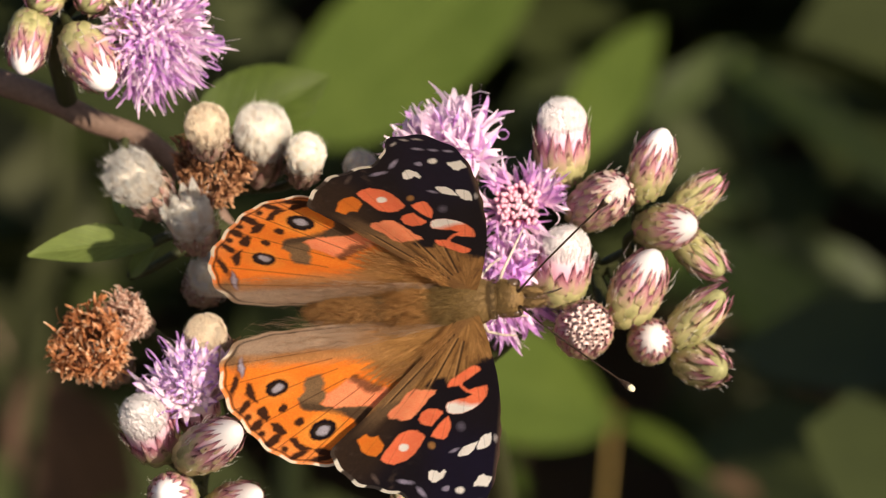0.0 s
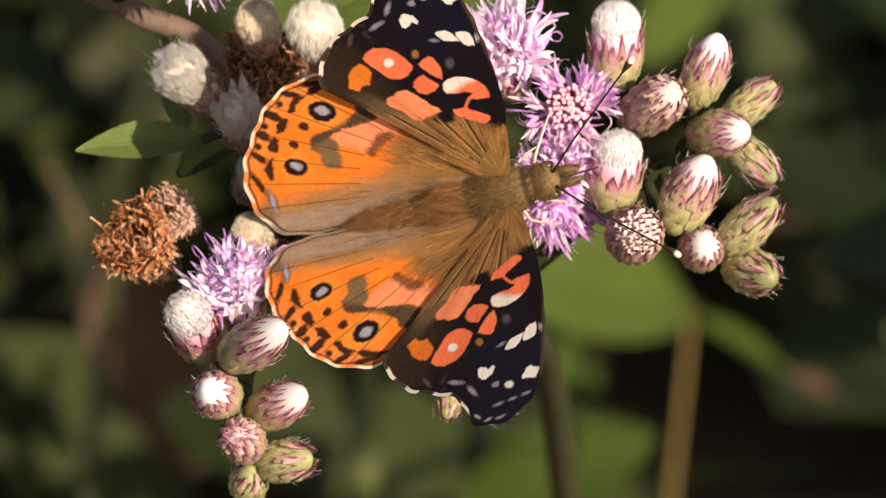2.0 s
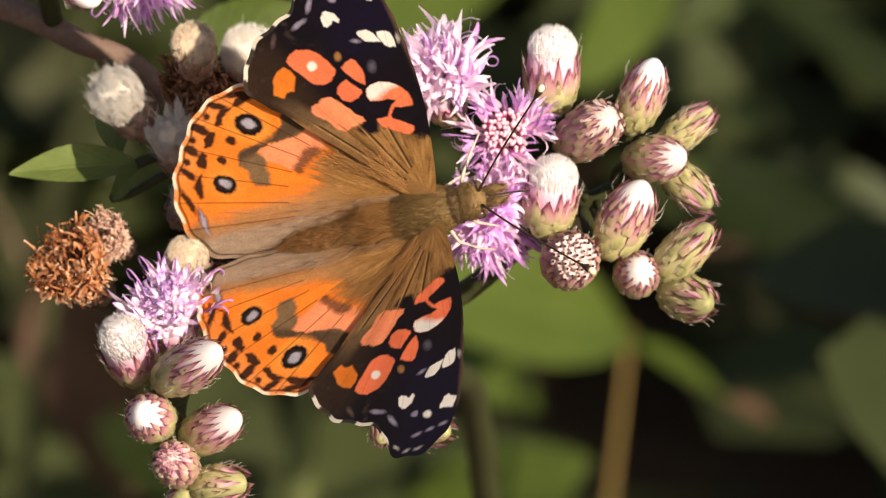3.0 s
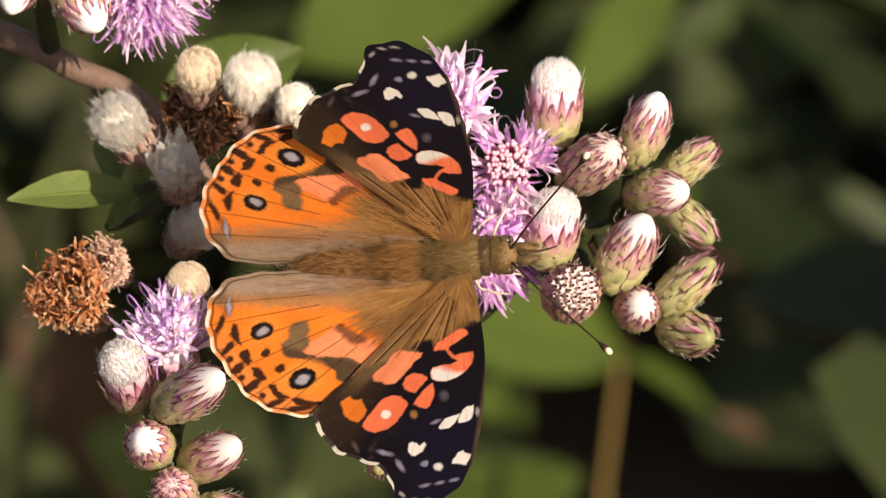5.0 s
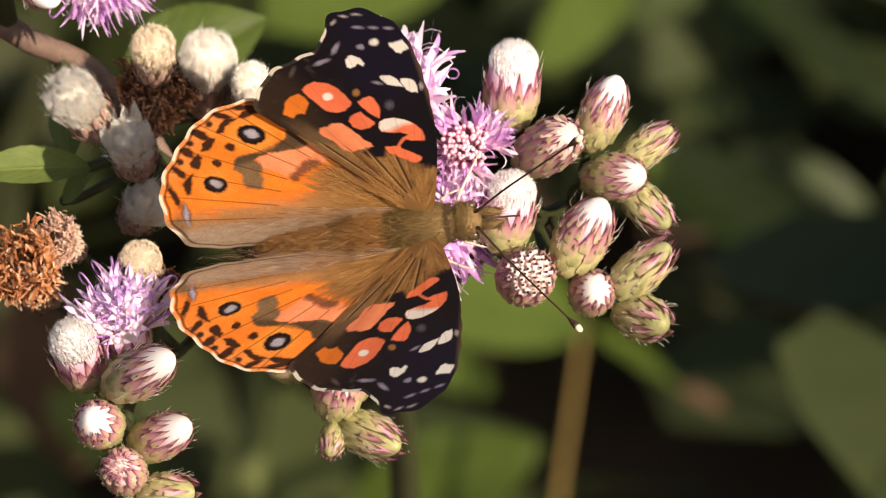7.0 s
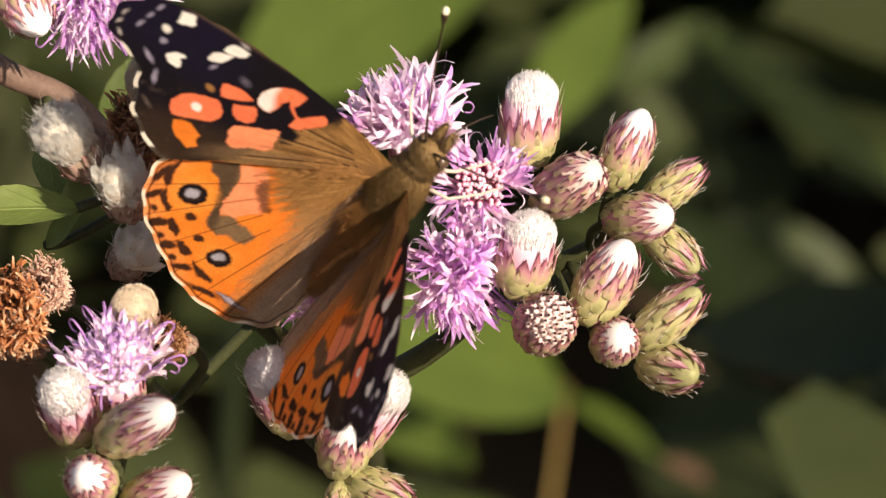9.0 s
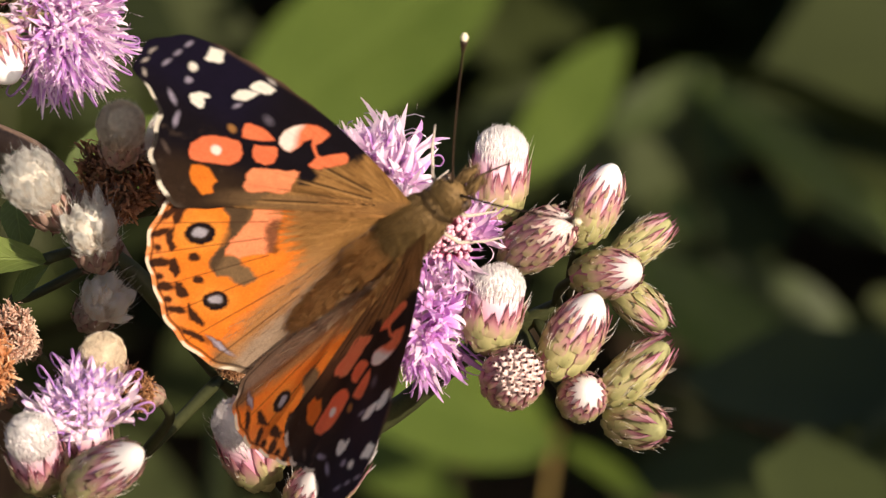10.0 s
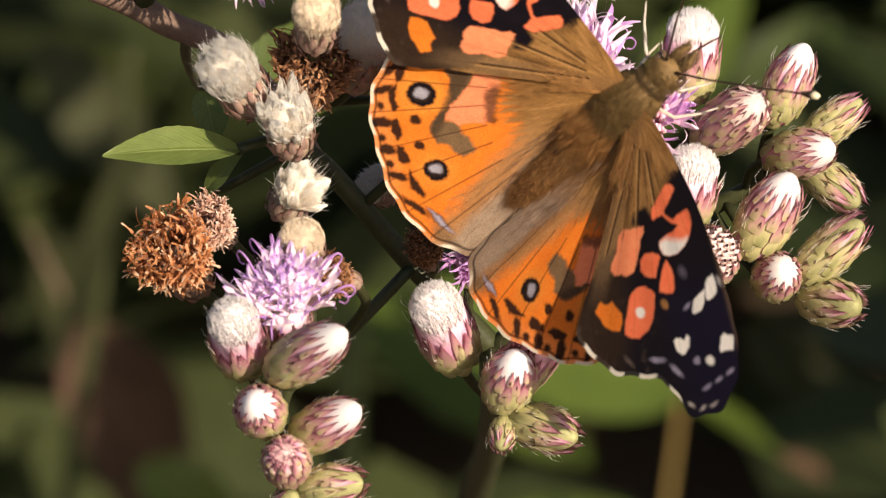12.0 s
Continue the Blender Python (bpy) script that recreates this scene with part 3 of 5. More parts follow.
def bud_meshes(kind):
    """The shared meshes of a kind of bud, one high and one wide: core, tuft, scales, side hairs."""
    if kind in BUD_MESHES:
        return BUD_MESHES[kind]
    rng = np.random.default_rng(len(kind) * 7 + 1)
    profile = PROFILE_OPEN if kind in ("open", "face", "red", "dot") else PROFILE_CLOSED
    v, f, a = lathe(profile, 18)
    v[:, :2] *= 0.94
    v[:, 2] *= 0.975 if kind in ("open", "lobed", "star") else 0.90 if kind == "green" else 0.94
    core = mesh_of(kind + "_core", v, f, CORE_WHITE if kind in ("open", "lobed", "star") else CORE_DOT if kind in ("dot", "face", "red") else CORE_DRY if kind == "dry" else CORE, along=a if kind not in ("open", "lobed", "star") else v[:, 2])
    tuft = None
    if kind in ("open", "red", "face", "dry"):
        count, z1, reach = {"open": (1700, 1.01, 1.0), "red": (320, 1.0, 0.95), "face": (160, 0.99, 0.95), "dry": (200, 1.05, 1.0)}[kind]
        rad = {"open": 0.46, "red": 0.34, "face": 0.26}.get(kind, 0.30)
        roots, tips = spray(count, 0.72 if kind == "open" else 0.9, z1, reach, rng, 0.16 if kind == "open" else 0.3, rad)
        hv, hf, ha = hairs(roots, tips, {"open": 0.013, "red": 0.03}.get(kind, 0.02), rng, 0.06)
        tuft = mesh_of(kind + "_tuft", hv, hf, TUFT_RED if kind == "red" else PAPPUS if kind == "dry" else TUFT, along=ha)
    if kind == "dot":
        # a pale dome of closed florets, each with a dark point
        pieces, dark = [], []
        for i in range(46):
            q = math.sqrt((i + 0.5) / 62)
            a = i * 2.39996
            rr = 0.47 * q
            z = 0.62 + 0.36 * math.sqrt(max(0.0, 1 - q * q))
            c = np.array([rr * math.cos(a), rr * math.sin(a), z])
            bv, bf_, ba_ = lathe([(0.03, -0.08), (0.060, -0.02), (0.056, -0.002), (0.036, 0.010), (0.008, 0.014)], 7)
            pieces.append((bv + c, bf_, ba_))
            o = np.array([rr * math.cos(a) * 0.05 + rng.normal() * 0.014, rr * math.sin(a) * 0.05 + rng.normal() * 0.014, 0.046])
            sv, sf, sa = lathe([(0.012, -0.04), (0.027, 0.0), (0.024, 0.015), (0.004, 0.032)], 6)
            dark.append((sv + c + o, sf, sa))
        pv, pf, pa = merge(pieces)
        dv, df, da = merge(dark)
        tuft = mesh_of("dot_florets", np.concatenate([pv, dv]), pf + [tuple(i + len(pv) for i in g) for g in df], [CORE_DOT, SPECK], face_mats=[0] * len(pf) + [1] * len(df))
    n = 44
    ang, zz = rng.random(n) * math.tau, rng.uniform(0.05, 0.7, n)
    rr = np.array([radius_at(profile, z) for z in zz])
    roots = np.stack([rr * np.cos(ang), rr * np.sin(ang), zz], 1)
    tips = roots + np.stack([np.cos(ang) * 0.09, np.sin(ang) * 0.09, 0.12 + 0.16 * rng.random(n)], 1)
    hv, hf, ha = hairs(roots, tips, 0.007, rng, 0.12)
    bristle = mesh_of(kind + "_bristles", hv, hf, PAPPUS, along=ha)
    poses = bract_poses(kind, profile, rng)
    BUD_MESHES[kind] = (core, tuft, bristle, poses)
    return BUD_MESHES[kind]


BRACTS = {}


def bract_mesh(mat):
    if mat not in BRACTS:
        v, f, a = bract_shape(1.0, 1.0)
        BRACTS[mat] = mesh_of("bract", v, f, BRACT_MATS[mat], along=a)
    return BRACTS[mat]


JOINED = {}


def joined_bracts(kind, poses):
    if kind not in JOINED:
        vs, fs, al, fm, k = [], [], [], [], 0
        v, f, a = bract_shape(1.0, 1.0)
        for m, length, width, mat in poses:
            q = np.array(m)
            p = v * [width, 1.0 * length, length]
            vs.append(p @ q[:3, :3].T + q[:3, 3])
            fs += [tuple(i + k for i in g) for g in f]
            fm += [mat] * len(f)
            al.append(a)
            k += len(v)
        JOINED[kind] = mesh_of(kind + "_bracts", np.concatenate(vs), fs, BRACT_MATS, along=np.concatenate(al), face_mats=fm)
    return JOINED[kind]


def head_pose(base, tip, width, turn):
    length = (Vector(tip) - Vector(base)).length
    return aim(base, tip, (0, 0, 1), turn) @ Matrix.Diagonal((width, width, length, 1))


def flower_bud(kind, base, tip, width, turn=0.0, singly=False, label=""):
    """An unopened head: green core, overlapping scales, pale crown of florets."""
    core, tuft, bristle, poses = bud_meshes(kind)
    width *= {"green": 0.95, "red": 0.95, "face": 0.86}.get(kind, 0.92)
    bud = part("flower_bud", core, plant, head_pose(base, tip, width, turn), label)
    if tuft:
        part("tuft", tuft, bud)
    part("bristle_coat", bristle, bud)
    if singly:
        for m, length, width_b, mat in poses:
            ob = part("bract", bract_mesh(mat), bud, Matrix.Translation(m.translation * MM) @ m.to_3x3().to_4x4() @ Matrix.Diagonal((width_b, length, length, 1)))
    else:
        tagged(part("bract_sheath", joined_bracts(kind, poses), bud), kind="stuff")
    return bud


def floret_mesh(name, mat, seed, stout=False):
    """One floret, one high: a slim tube that opens into five narrow curling lobes."""
    rng = np.random.default_rng(seed)
    pieces = []
    v, f, a = lathe([(0.03, 0.0), (0.06, 0.3), (0.095, 0.52), (0.11, 0.66)] if stout else [(0.03, 0.0), (0.035, 0.3), (0.045, 0.5), (0.075, 0.60)], 7)
    pieces.append((v, f, a * 0.5))
    for k in range(5):
        ang = math.tau * k / 5 + rng.uniform(-0.2, 0.2)
        curl, spread = rng.uniform(0.0, 0.35), rng.uniform(0.12, 0.36)
        lv, lf, la = [], [], []
        for i in range(5):
            s = i / 4
            w = (0.082 if stout else 0.046) * (1 - s ** 1.8) + 0.004
            out = 0.075 + spread * s ** 1.3
            z = 0.58 + 0.44 * s - curl * s ** 2.6
            for q in (-1, 1):
                lv.append((out * math.cos(ang) - q * w * math.sin(ang), out * math.sin(ang) + q * w * math.cos(ang), z + 0.01 * (q == 1)))
                la.append(0.5 + 0.5 * s)
            if i:
                lf.append((2 * i - 2, 2 * i - 1, 2 * i + 1, 2 * i))
        pieces.append((np.array(lv), lf, np.array(la)))
    v, f, a = merge(pieces)
    return mesh_of(name, v, f, mat, along=a)


FLORETS = [floret_mesh("floret", PETAL, s) for s in (1, 2, 3)]
FLORETS_STOUT = [floret_mesh("floret_stout", PETAL_FADED, s, True) for s in (7, 8, 9)]
FLORETS_PALE = [floret_mesh("floret_pale", PETAL_PALE, s) for s in (4, 5, 6)]
v, f, a = lathe([(0.03, 0.0), (0.035, 0.5), (0.068, 0.75), (0.082, 0.88), (0.066, 0.97), (0.01, 1.0)], 6)
FLORET_CLOSED = mesh_of("floret_bud", v, f, FLORET_BUD, along=v[:, 2])
curve = [(0, 0, 0.0), (0.01, 0, 0.5), (0.04, 0, 0.85), (0.13, 0, 1.02), (0.25, 0, 1.0), (0.28, 0, 0.88), (0.20, 0, 0.82)]
line = smooth_line(curve, 4)
v, f, a = tube(line, np.linspace(0.02, 0.012, len(line)), 5)
STYLE_MESH = mesh_of("style", v, f, STYLE)


def flower_head(base, tip, width, count, spread, seed, pale=0.4, closed=0, styles=6, label="", reach=1.0, cup="open", stout=False, slim=1.0):
    """An open head: a scaly cup with florets that fan out of it."""
    rng = np.random.default_rng(seed)
    length = (Vector(tip) - Vector(base)).length
    core, tuft, bristle, poses = bud_meshes(cup)
    cup_w = width * 0.42
    axis = (Vector(tip) - Vector(base)).normalized()
    head = part("flower_head", core, plant, aim(base, Vector(base) + axis) @ Matrix.Diagonal((cup_w, cup_w, length * 0.62, 1)), label)
    tagged(part("bract_sheath", joined_bracts(cup, poses), head), kind="stuff")
    inv = Matrix.Diagonal((1 / cup_w, 1 / cup_w, 1 / (length * 0.62), 1))
    size = width * 0.5
    for i in range(count + closed + styles):
        q = math.sqrt((i % (count + closed) + 0.5) / (count + closed))
        kind = "open"
        if i < closed:
            q, kind = math.sqrt((i + 0.5) / (count + closed)), "closed"
        if i >= count + closed:
            kind = "style"
            q = rng.uniform(0.5, 1.0)
        a = i * 2.39996 + rng.uniform(-0.3, 0.3)
        tilt = math.degrees(spread) * q * (0.55 if kind == "closed" else 1.0) + rng.uniform(-7, 7)
        foot = Vector((math.cos(a) * q * cup_w * 0.32, math.sin(a) * q * cup_w * 0.32, length * 0.42))
        h = size * (reach * rng.uniform(0.90, 1.08) if kind == "open" else reach * 0.62 if kind == "closed" else min(reach, 1.15) * 1.05)
        m = inv @ Matrix.Translation(foot * MM) @ pose(0, 0, 0, 0, 0, math.degrees(a)) @ pose(0, 0, 0, 0, tilt, rng.uniform(0, 360) if kind == "open" else rng.uniform(-60, 60))
        mesh = FLORET_CLOSED if kind == "closed" else STYLE_MESH if kind == "style" else FLORETS_STOUT[i % 3] if stout else (FLORETS_PALE if rng.random() < pale else FLORETS)[i % 3]
        part({"open": "floret", "closed": "floret_bud", "style": "style"}[kind], mesh, head, m @ Matrix.Diagonal((h * slim, h * slim, h, 1) if kind == "open" else (h, h, h, 1)))
    return head


def seed_head(base, tip, width, seed, label="", loose=1.0, down=None, brush=None):
    """A spent head: dry scales holding a dense white brush of seed hairs."""
    rng = np.random.default_rng(seed)
    length = (Vector(tip) - Vector(base)).length
    core, tuft, bristle, poses = bud_meshes("dry")
    head = part("seed_head", core, plant, aim(base, tip) @ Matrix.Diagonal((width * 0.74, width * 0.74, length * 0.74, 1)), label)
    tagged(part("bract_sheath", joined_bracts("dry", poses), head), kind="stuff")
    n = 4200
    shaggy = loose > 1
    shape = [(0.16, 0.30), (0.28, 0.48), (0.40, 0.70), (0.43, 0.84), (0.36, 0.95), (0.20, 1.01), (0.04, 1.03)]
    dome = lathe([(r * width * (0.62 if shaggy else 0.84), z * length * 0.97) for r, z in shape], 18)
    dome[0][:, :2] *= 1 + 0.06 * np.sin(np.arctan2(dome[0][:, 1], dome[0][:, 0]) * 7)[:, None]
    # hairs run up the brush and end round its crown
    a = rng.random(n) * math.tau
    z0, z1 = rng.uniform(0.32, 0.8, n), rng.uniform(0.62, 1.0, n)
    z1 = np.maximum(z1, z0 + 0.2)
    rad = np.interp(np.minimum(z1, 1.02), [p[1] for p in shape], [p[0] for p in shape])
    r0 = np.interp(z0, [p[1] for p in shape], [p[0] for p in shape])
    inner = rng.random(n) < 0.4
    rad = np.where(inner, rng.uniform(0, 0.38, n), rad + 0.01 + 0.035 * loose * rng.random(n))
    z1 = np.where(inner, 1.05, z1 + 0.03) + rng.normal(size=n) * 0.05 * loose
    roots = np.stack([np.cos(a) * r0 * width, np.sin(a) * r0 * width, z0 * length], 1)
    roots[inner] = np.stack([np.cos(a) * rad * width * 0.8, np.sin(a) * rad * width * 0.8, np.full(n, 0.8 * length)], 1)[inner]
    a2 = a + rng.normal(size=n) * 0.10
    tips = np.stack([np.cos(a2) * rad * width, np.sin(a2) * rad * width, z1 * length], 1)
    stray = rng.random(n) < 0.05
    tips[stray] = roots[stray] + (tips[stray] - roots[stray]) * (1.1 + 0.2 * loose) + rng.normal(size=(int(stray.sum()), 3)) * 0.3 * loose
    tips = np.where(stray[:, None], tips, tufted(roots, tips, 30, 0.84, rng, 0.42) if shaggy else tufted(roots, tips, 110, 0.3 + 0.35 * loose, rng, 0.20 * (0.2 + loose)))
    hv, hf, ha = hairs(roots, tips, 0.026, rng, 0.06)
    inv = Matrix.Diagonal((1 / (width * 0.74), 1 / (width * 0.74), 1 / (length * 0.74), 1))
    part("seed_down", mesh_of("seed_hairs", hv, hf, down or PAPPUS, along=ha), head, inv)
    part("seed_brush", mesh_of("seed_brush", dome[0], dome[1], brush or PAPPUS_CORE), head, inv)
    return head


def dried_head(base, tip, width, seed, label="", mat=None):
    """A withered head: a tangle of curled rust-brown florets over dry scales."""
    rng = np.random.default_rng(seed)
    length = (Vector(tip) - Vector(base)).length
    core, tuft, bristle, poses = bud_meshes("dry")
    head = part("withered_head", core, plant, aim(base, tip) @ Matrix.Diagonal((width * 0.52, width * 0.52, length * 0.62, 1)), label)
    tagged(part("bract_sheath", joined_bracts("dry", poses), head), kind="stuff")
    inv = Matrix.Diagonal((1 / (width * 0.52), 1 / (width * 0.52), 1 / (length * 0.62), 1))
    pieces = []
    for i in range(1000):
        a, up = rng.random() * math.tau, rng.uniform(0.30, 1.0)
        q = math.sqrt(rng.random()) if up > 0.8 else rng.uniform(0.8, 1.0)
        wide = width * 0.46 * (0.34 + 0.66 * up) * (1 + 0.12 * math.sin(3 * a + seed))
        p = np.array([math.cos(a) * q * wide, math.sin(a) * q * wide, length * (0.12 + 0.62 * up)])
        d = np.array([math.cos(a) * q * 0.55, math.sin(a) * q * 0.55, 0.9]) + np.clip(rng.normal(size=3), -1.3, 1.3) * (0.18 + 0.26 * up)
        d /= np.linalg.norm(d)
        ln = width * rng.uniform(0.08, 0.16)
        bend = np.cross(d, rng.normal(size=3))
        bend /= np.linalg.norm(bend)
        curl = rng.uniform(0.6, 2.6)
        wv = np.cross(d, bend) * rng.uniform(0.6, 1.2)
        vs, fs, al = [], [], []
        for j in range(6):
            s = j / 5
            c = p + ln * 1.5 * (d * math.sin(curl * s) + bend * (1 - math.cos(curl * s))) / curl
            w = wv * width * 0.021 * (1.1 - 0.6 * s) * (1 + 0.3 * math.sin(9 * s + i))
            tw = np.cross(d, wv) * width * 0.012
            vs += [c - w, c + tw * (1 - s), c + w]
            al += [s] * 3
            if j:
                k = 3 * j
                fs += [(k - 3, k - 2, k + 1, k), (k - 2, k - 1, k + 2, k + 1)]
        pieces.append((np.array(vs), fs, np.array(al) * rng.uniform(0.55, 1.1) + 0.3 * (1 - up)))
    v, f, a = merge(pieces)
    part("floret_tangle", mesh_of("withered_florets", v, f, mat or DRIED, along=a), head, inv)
    return head


def stalk(points, radii, mat, name="stem", n=10):
    line = smooth_line(points, 5)
    r = np.interp(np.linspace(0, 1, len(line)), np.linspace(0, 1, len(radii)), radii)
    v, f, a = tube(line, r, n)
    ob = part(name, mesh_of(name, v, f, mat), plant)
    return ob


BUD_LABELS = {
    "open": "opening bud with pink bracts and a white tip",
    "green": "closed yellow-green bud with dark bract tips",
    "lobed": "bud with a smooth white cap between mauve bracts",
    "star": "bud with a white star of inner bracts",
    "face": "mauve scaly bud seen end on",
    "dot": "pale bud with dark floret points",
    "red": "bud with rosy inner bracts",
}
# buds of the branch to the right, nearest to the insect's head
RIGHT = [
    ("open", (14.3, 11.5, -5.0), (15.0, 19.2, 0.0), 5.6),
    ("lobed", (21.9, 9.9, -4.0), (24.8, 16.0, 2.0), 4.6),
    ("green", (24.8, 7.9, -5.0), (30.3, 11.8, -1.0), 3.6),
    ("face", (15.7, 8.4, -6.0), (20.7, 10.6, 4.0), 5.6),
    ("star", (21.8, 6.9, -7.0), (27.2, 6.8, 1.0), 4.8),
    ("green", (25.1, 6.3, -7.0), (30.0, 1.8, -2.0), 3.9),
    ("lobed", (19.7, -1.9, -4.0), (23.6, 4.5, 2.0), 5.4),
    ("dot", (15.4, -3.0, -6.0), (17.0, -2.4, 3.0), 5.8),
    ("star", (21.8, -4.2, -8.0), (23.0, -3.7, 0.0), 4.7),
    ("green", (24.5, -3.9, -5.0), (30.2, 0.6, 2.0), 4.3),
    ("green", (25.1, -5.5, -8.0), (29.7, -7.3, 1.0), 4.6),
    ("open", (13.7, 0.2, -4.0), (15.2, 6.7, 1.0), 5.7),
]
for i, (kind, b, t, w) in enumerate(RIGHT):
    flower_bud(kind, b, t, w, i * 37.0, i < 8, BUD_LABELS[kind])
# the lower left branch and the one below the insect
LEFT = [
    ("open", (-24.3, -12.9, 2.0), (-25.2, -8.8, 12.0), 5.5),
    ("lobed", (-21.6, -13.9, 7.0), (-15.0, -11.2, 17.0), 4.9),
    ("star", (-22.5, -17.6, 3.0), (-23.0, -16.8, 12.0), 4.9),
    ("lobed", (-19.8, -19.2, 2.0), (-14.0, -17.2, 11.0), 4.6),
    ("red", (-20.4, -22.1, 2.0), (-20.5, -21.0, 11.0), 4.4),
    ("green", (-19.3, -23.8, 2.0), (-13.4, -23.3, 8.0), 4.2),
    ("green", (-21.0, -26.6, 0.0), (-19.7, -24.0, 5.0), 3.8),
]
LEFT += [
    ("star", (-2.0, -15.1, -6.0), (-0.4, -11.8, 3.0), 5.2),
    ("green", (-1.1, -16.5, -6.0), (5.2, -19.1, 1.0), 4.4),
    ("open", (-5.8, -11.4, -9.0), (-8.2, -6.2, 2.0), 5.8),
    ("open", (-1.4, -13.9, -8.0), (3.4, -7.6, 1.0), 5.0),
    ("green", (-1.7, -16.8, -5.0), (-2.0, -19.9, -1.0), 2.6),
    ("lobed", (-35.5, 30.0, 0.0), (-36.4, 23.5, 3.0), 4.6),
    ("lobed", (-31.5, 27.7, 2.0), (-27.6, 21.6, 6.0), 5.4),
    ("green", (-33.2, 33.1, 0.0), (-35.1, 29.7, 3.0), 4.4),
    ("green", (-28.7, 32.3, 1.0), (-30.0, 29.3, 4.0), 3.9),
    ("green", (-30.8, 34.4, 0.0), (-28.4, 31.8, 5.0), 4.6),
    ("lobed", (-26.8, 34.4, -2.0), (-24.4, 31.6, 2.0), 4.4),
    ("green", (-27.8, 27.4, 1.0), (-25.1, 30.3, 4.0), 3.9),
]
for i, (kind, b, t, w) in enumerate(LEFT):
    flower_bud(kind, b, t, w, i * 53.0, False, BUD_LABELS[kind])

FLOWERS = [
    # base, tip, width, florets, fan, seed, share of pale ones, closed florets, styles, reach, label
    ((4.6, 11.5, -6.0), (3.7, 16.3, 1.0), 10.0, 50, 1.0, 11, 0.8, 0, 4, 1.5, "open lilac flower head"),
    ((10.0, 8.9, -5.0), (10.9, 9.6, 4.0), 8.8, 44, 1.45, 12, 0.5, 96, 3, 1.08, "opening purple flower head with rosy floret buds"),
    ((8.1, 4.8, -7.0), (8.1, -1.0, 2.0), 10.8, 76, 1.6, 13, 0.5, 0, 6, 1.08, "open lilac flower head"),
    ((-20.6, -10.4, 1.0), (-20.9, -5.4, 9.0), 10.4, 64, 0.98, 14, 0.85, 0, 8, 1.15, "half-open lilac flower head"),
    ((-26.2, 29.8, -4.0), (-22.2, 24.6, 3.0), 10.8, 190, 1.12, 15, 0.7, 0, 14, 1.36, "open violet flower head with curled styles"),
    ((-23.4, 32.4, -3.0), (-16.6, 34.4, 2.0), 8.0, 60, 0.50, 17, 0.86, 0, 6, 1.5, "fading flower head with pale florets"),
    ((-5.2, -2.4, -24.0), (-4.4, 1.6, -18.0), 7.5, 40, 1.4, 16, 0.2, 0, 3, 1.0, "violet flower head in the shade"),
]
for b, t, w, count, fan, seed, pale, closed, styles, reach, label in FLOWERS:
    flower_head(b, t, w, count, fan, seed, pale, closed, styles, label, reach, stout=pale > 0.84, slim={14: 0.66, 15: 0.58, 17: 0.62}.get(seed, 1.0))
DRY = [
    ((-28.9, -5.2, -6.0), (-32.4, -0.5, 4.0), 8.2, "withered rust-brown flower head"),
    ((-19.2, 12.0, -8.0), (-18.6, 15.5, 3.0), 7.8, "withered dark brown flower head"),
    ((-26.2, -0.8, -6.0), (-29.0, 1.0, 2.0), 5.0, "withered pinkish-brown flower head"),
    ((-14.6, -4.9, -3.0), (-18.4, -4.4, 1.0), 4.0, "small withered flower head"),
    ((-8.6, -1.5, -20.0), (-9.6, 0.8, -13.0), 3.6, "small dark withered flower head"),
]
for i, (b, t, w, label) in enumerate(DRY):
    # head 3 takes the dark tone to look shadowed
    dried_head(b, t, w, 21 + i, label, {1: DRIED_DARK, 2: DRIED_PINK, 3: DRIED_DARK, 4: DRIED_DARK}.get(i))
PUFFS = [
    ((-15.2, 13.6, -8.0), (-13.6, 18.4, 1.0), 6.4),
    ((-18.4, 15.5, 3.5), (-17.9, 18.0, 11.0), 5.0),
    ((-23.9, 10.8, -3.0), (-26.7, 14.1, 5.0), 6.1),
    ((-20.5, 6.9, -3.0), (-21.0, 10.2, 3.5), 5.5),
    ((-22.0, 2.4, -11.0), (-19.4, 4.6, -5.0), 5.0),
    ((-12.1, 5.9, -26.0), (-14.6, 7.0, -24.0), 4.4),
    ((-10.9, 13.0, -6.0), (-9.3, 15.6, 3.0), 4.3),
    ((-6.4, 12.2, -14.0), (-5.2, 14.7, -8.0), 3.7),
    ((-19.2, -3.3, 0.0), (-19.4, -1.6, 6.0), 4.8),
]
for i, (b, t, w) in enumerate(PUFFS):
    dull = i in (1, 8)
    seed_head(b, t, w, 31 + i, "dull cream seed tuft" if dull else "white seed tuft in dry bracts", (0.35, 0.3, 0.75, 1.7, 1.5, 0.8, 0.5, 0.5, 0.12)[i], DOWN_DULL if dull else None, BRUSH_DULL if dull else None)

# leaves on the flower branches
LEAVES = [
    ((-25.3, 7.6, -7.0), (-37.6, 6.7, -5.0), 4.3, (0.3, 0.55, 1), 5),
    ((-29.2, 4.8, -16.0), (-25.5, 7.7, -12.0), 2.3, (-0.2, 0.3, 1), 6),
    ((-29.1, 14.0, -14.0), (-27.8, 8.2, -10.0), 3.4, (0.2, 0.2, 1), 7),
    ((-29.7, 20.9, -75.0), (-14.7, 28.2, -76.0), 10.5, (0.2, 0.3, 1), 8),
]
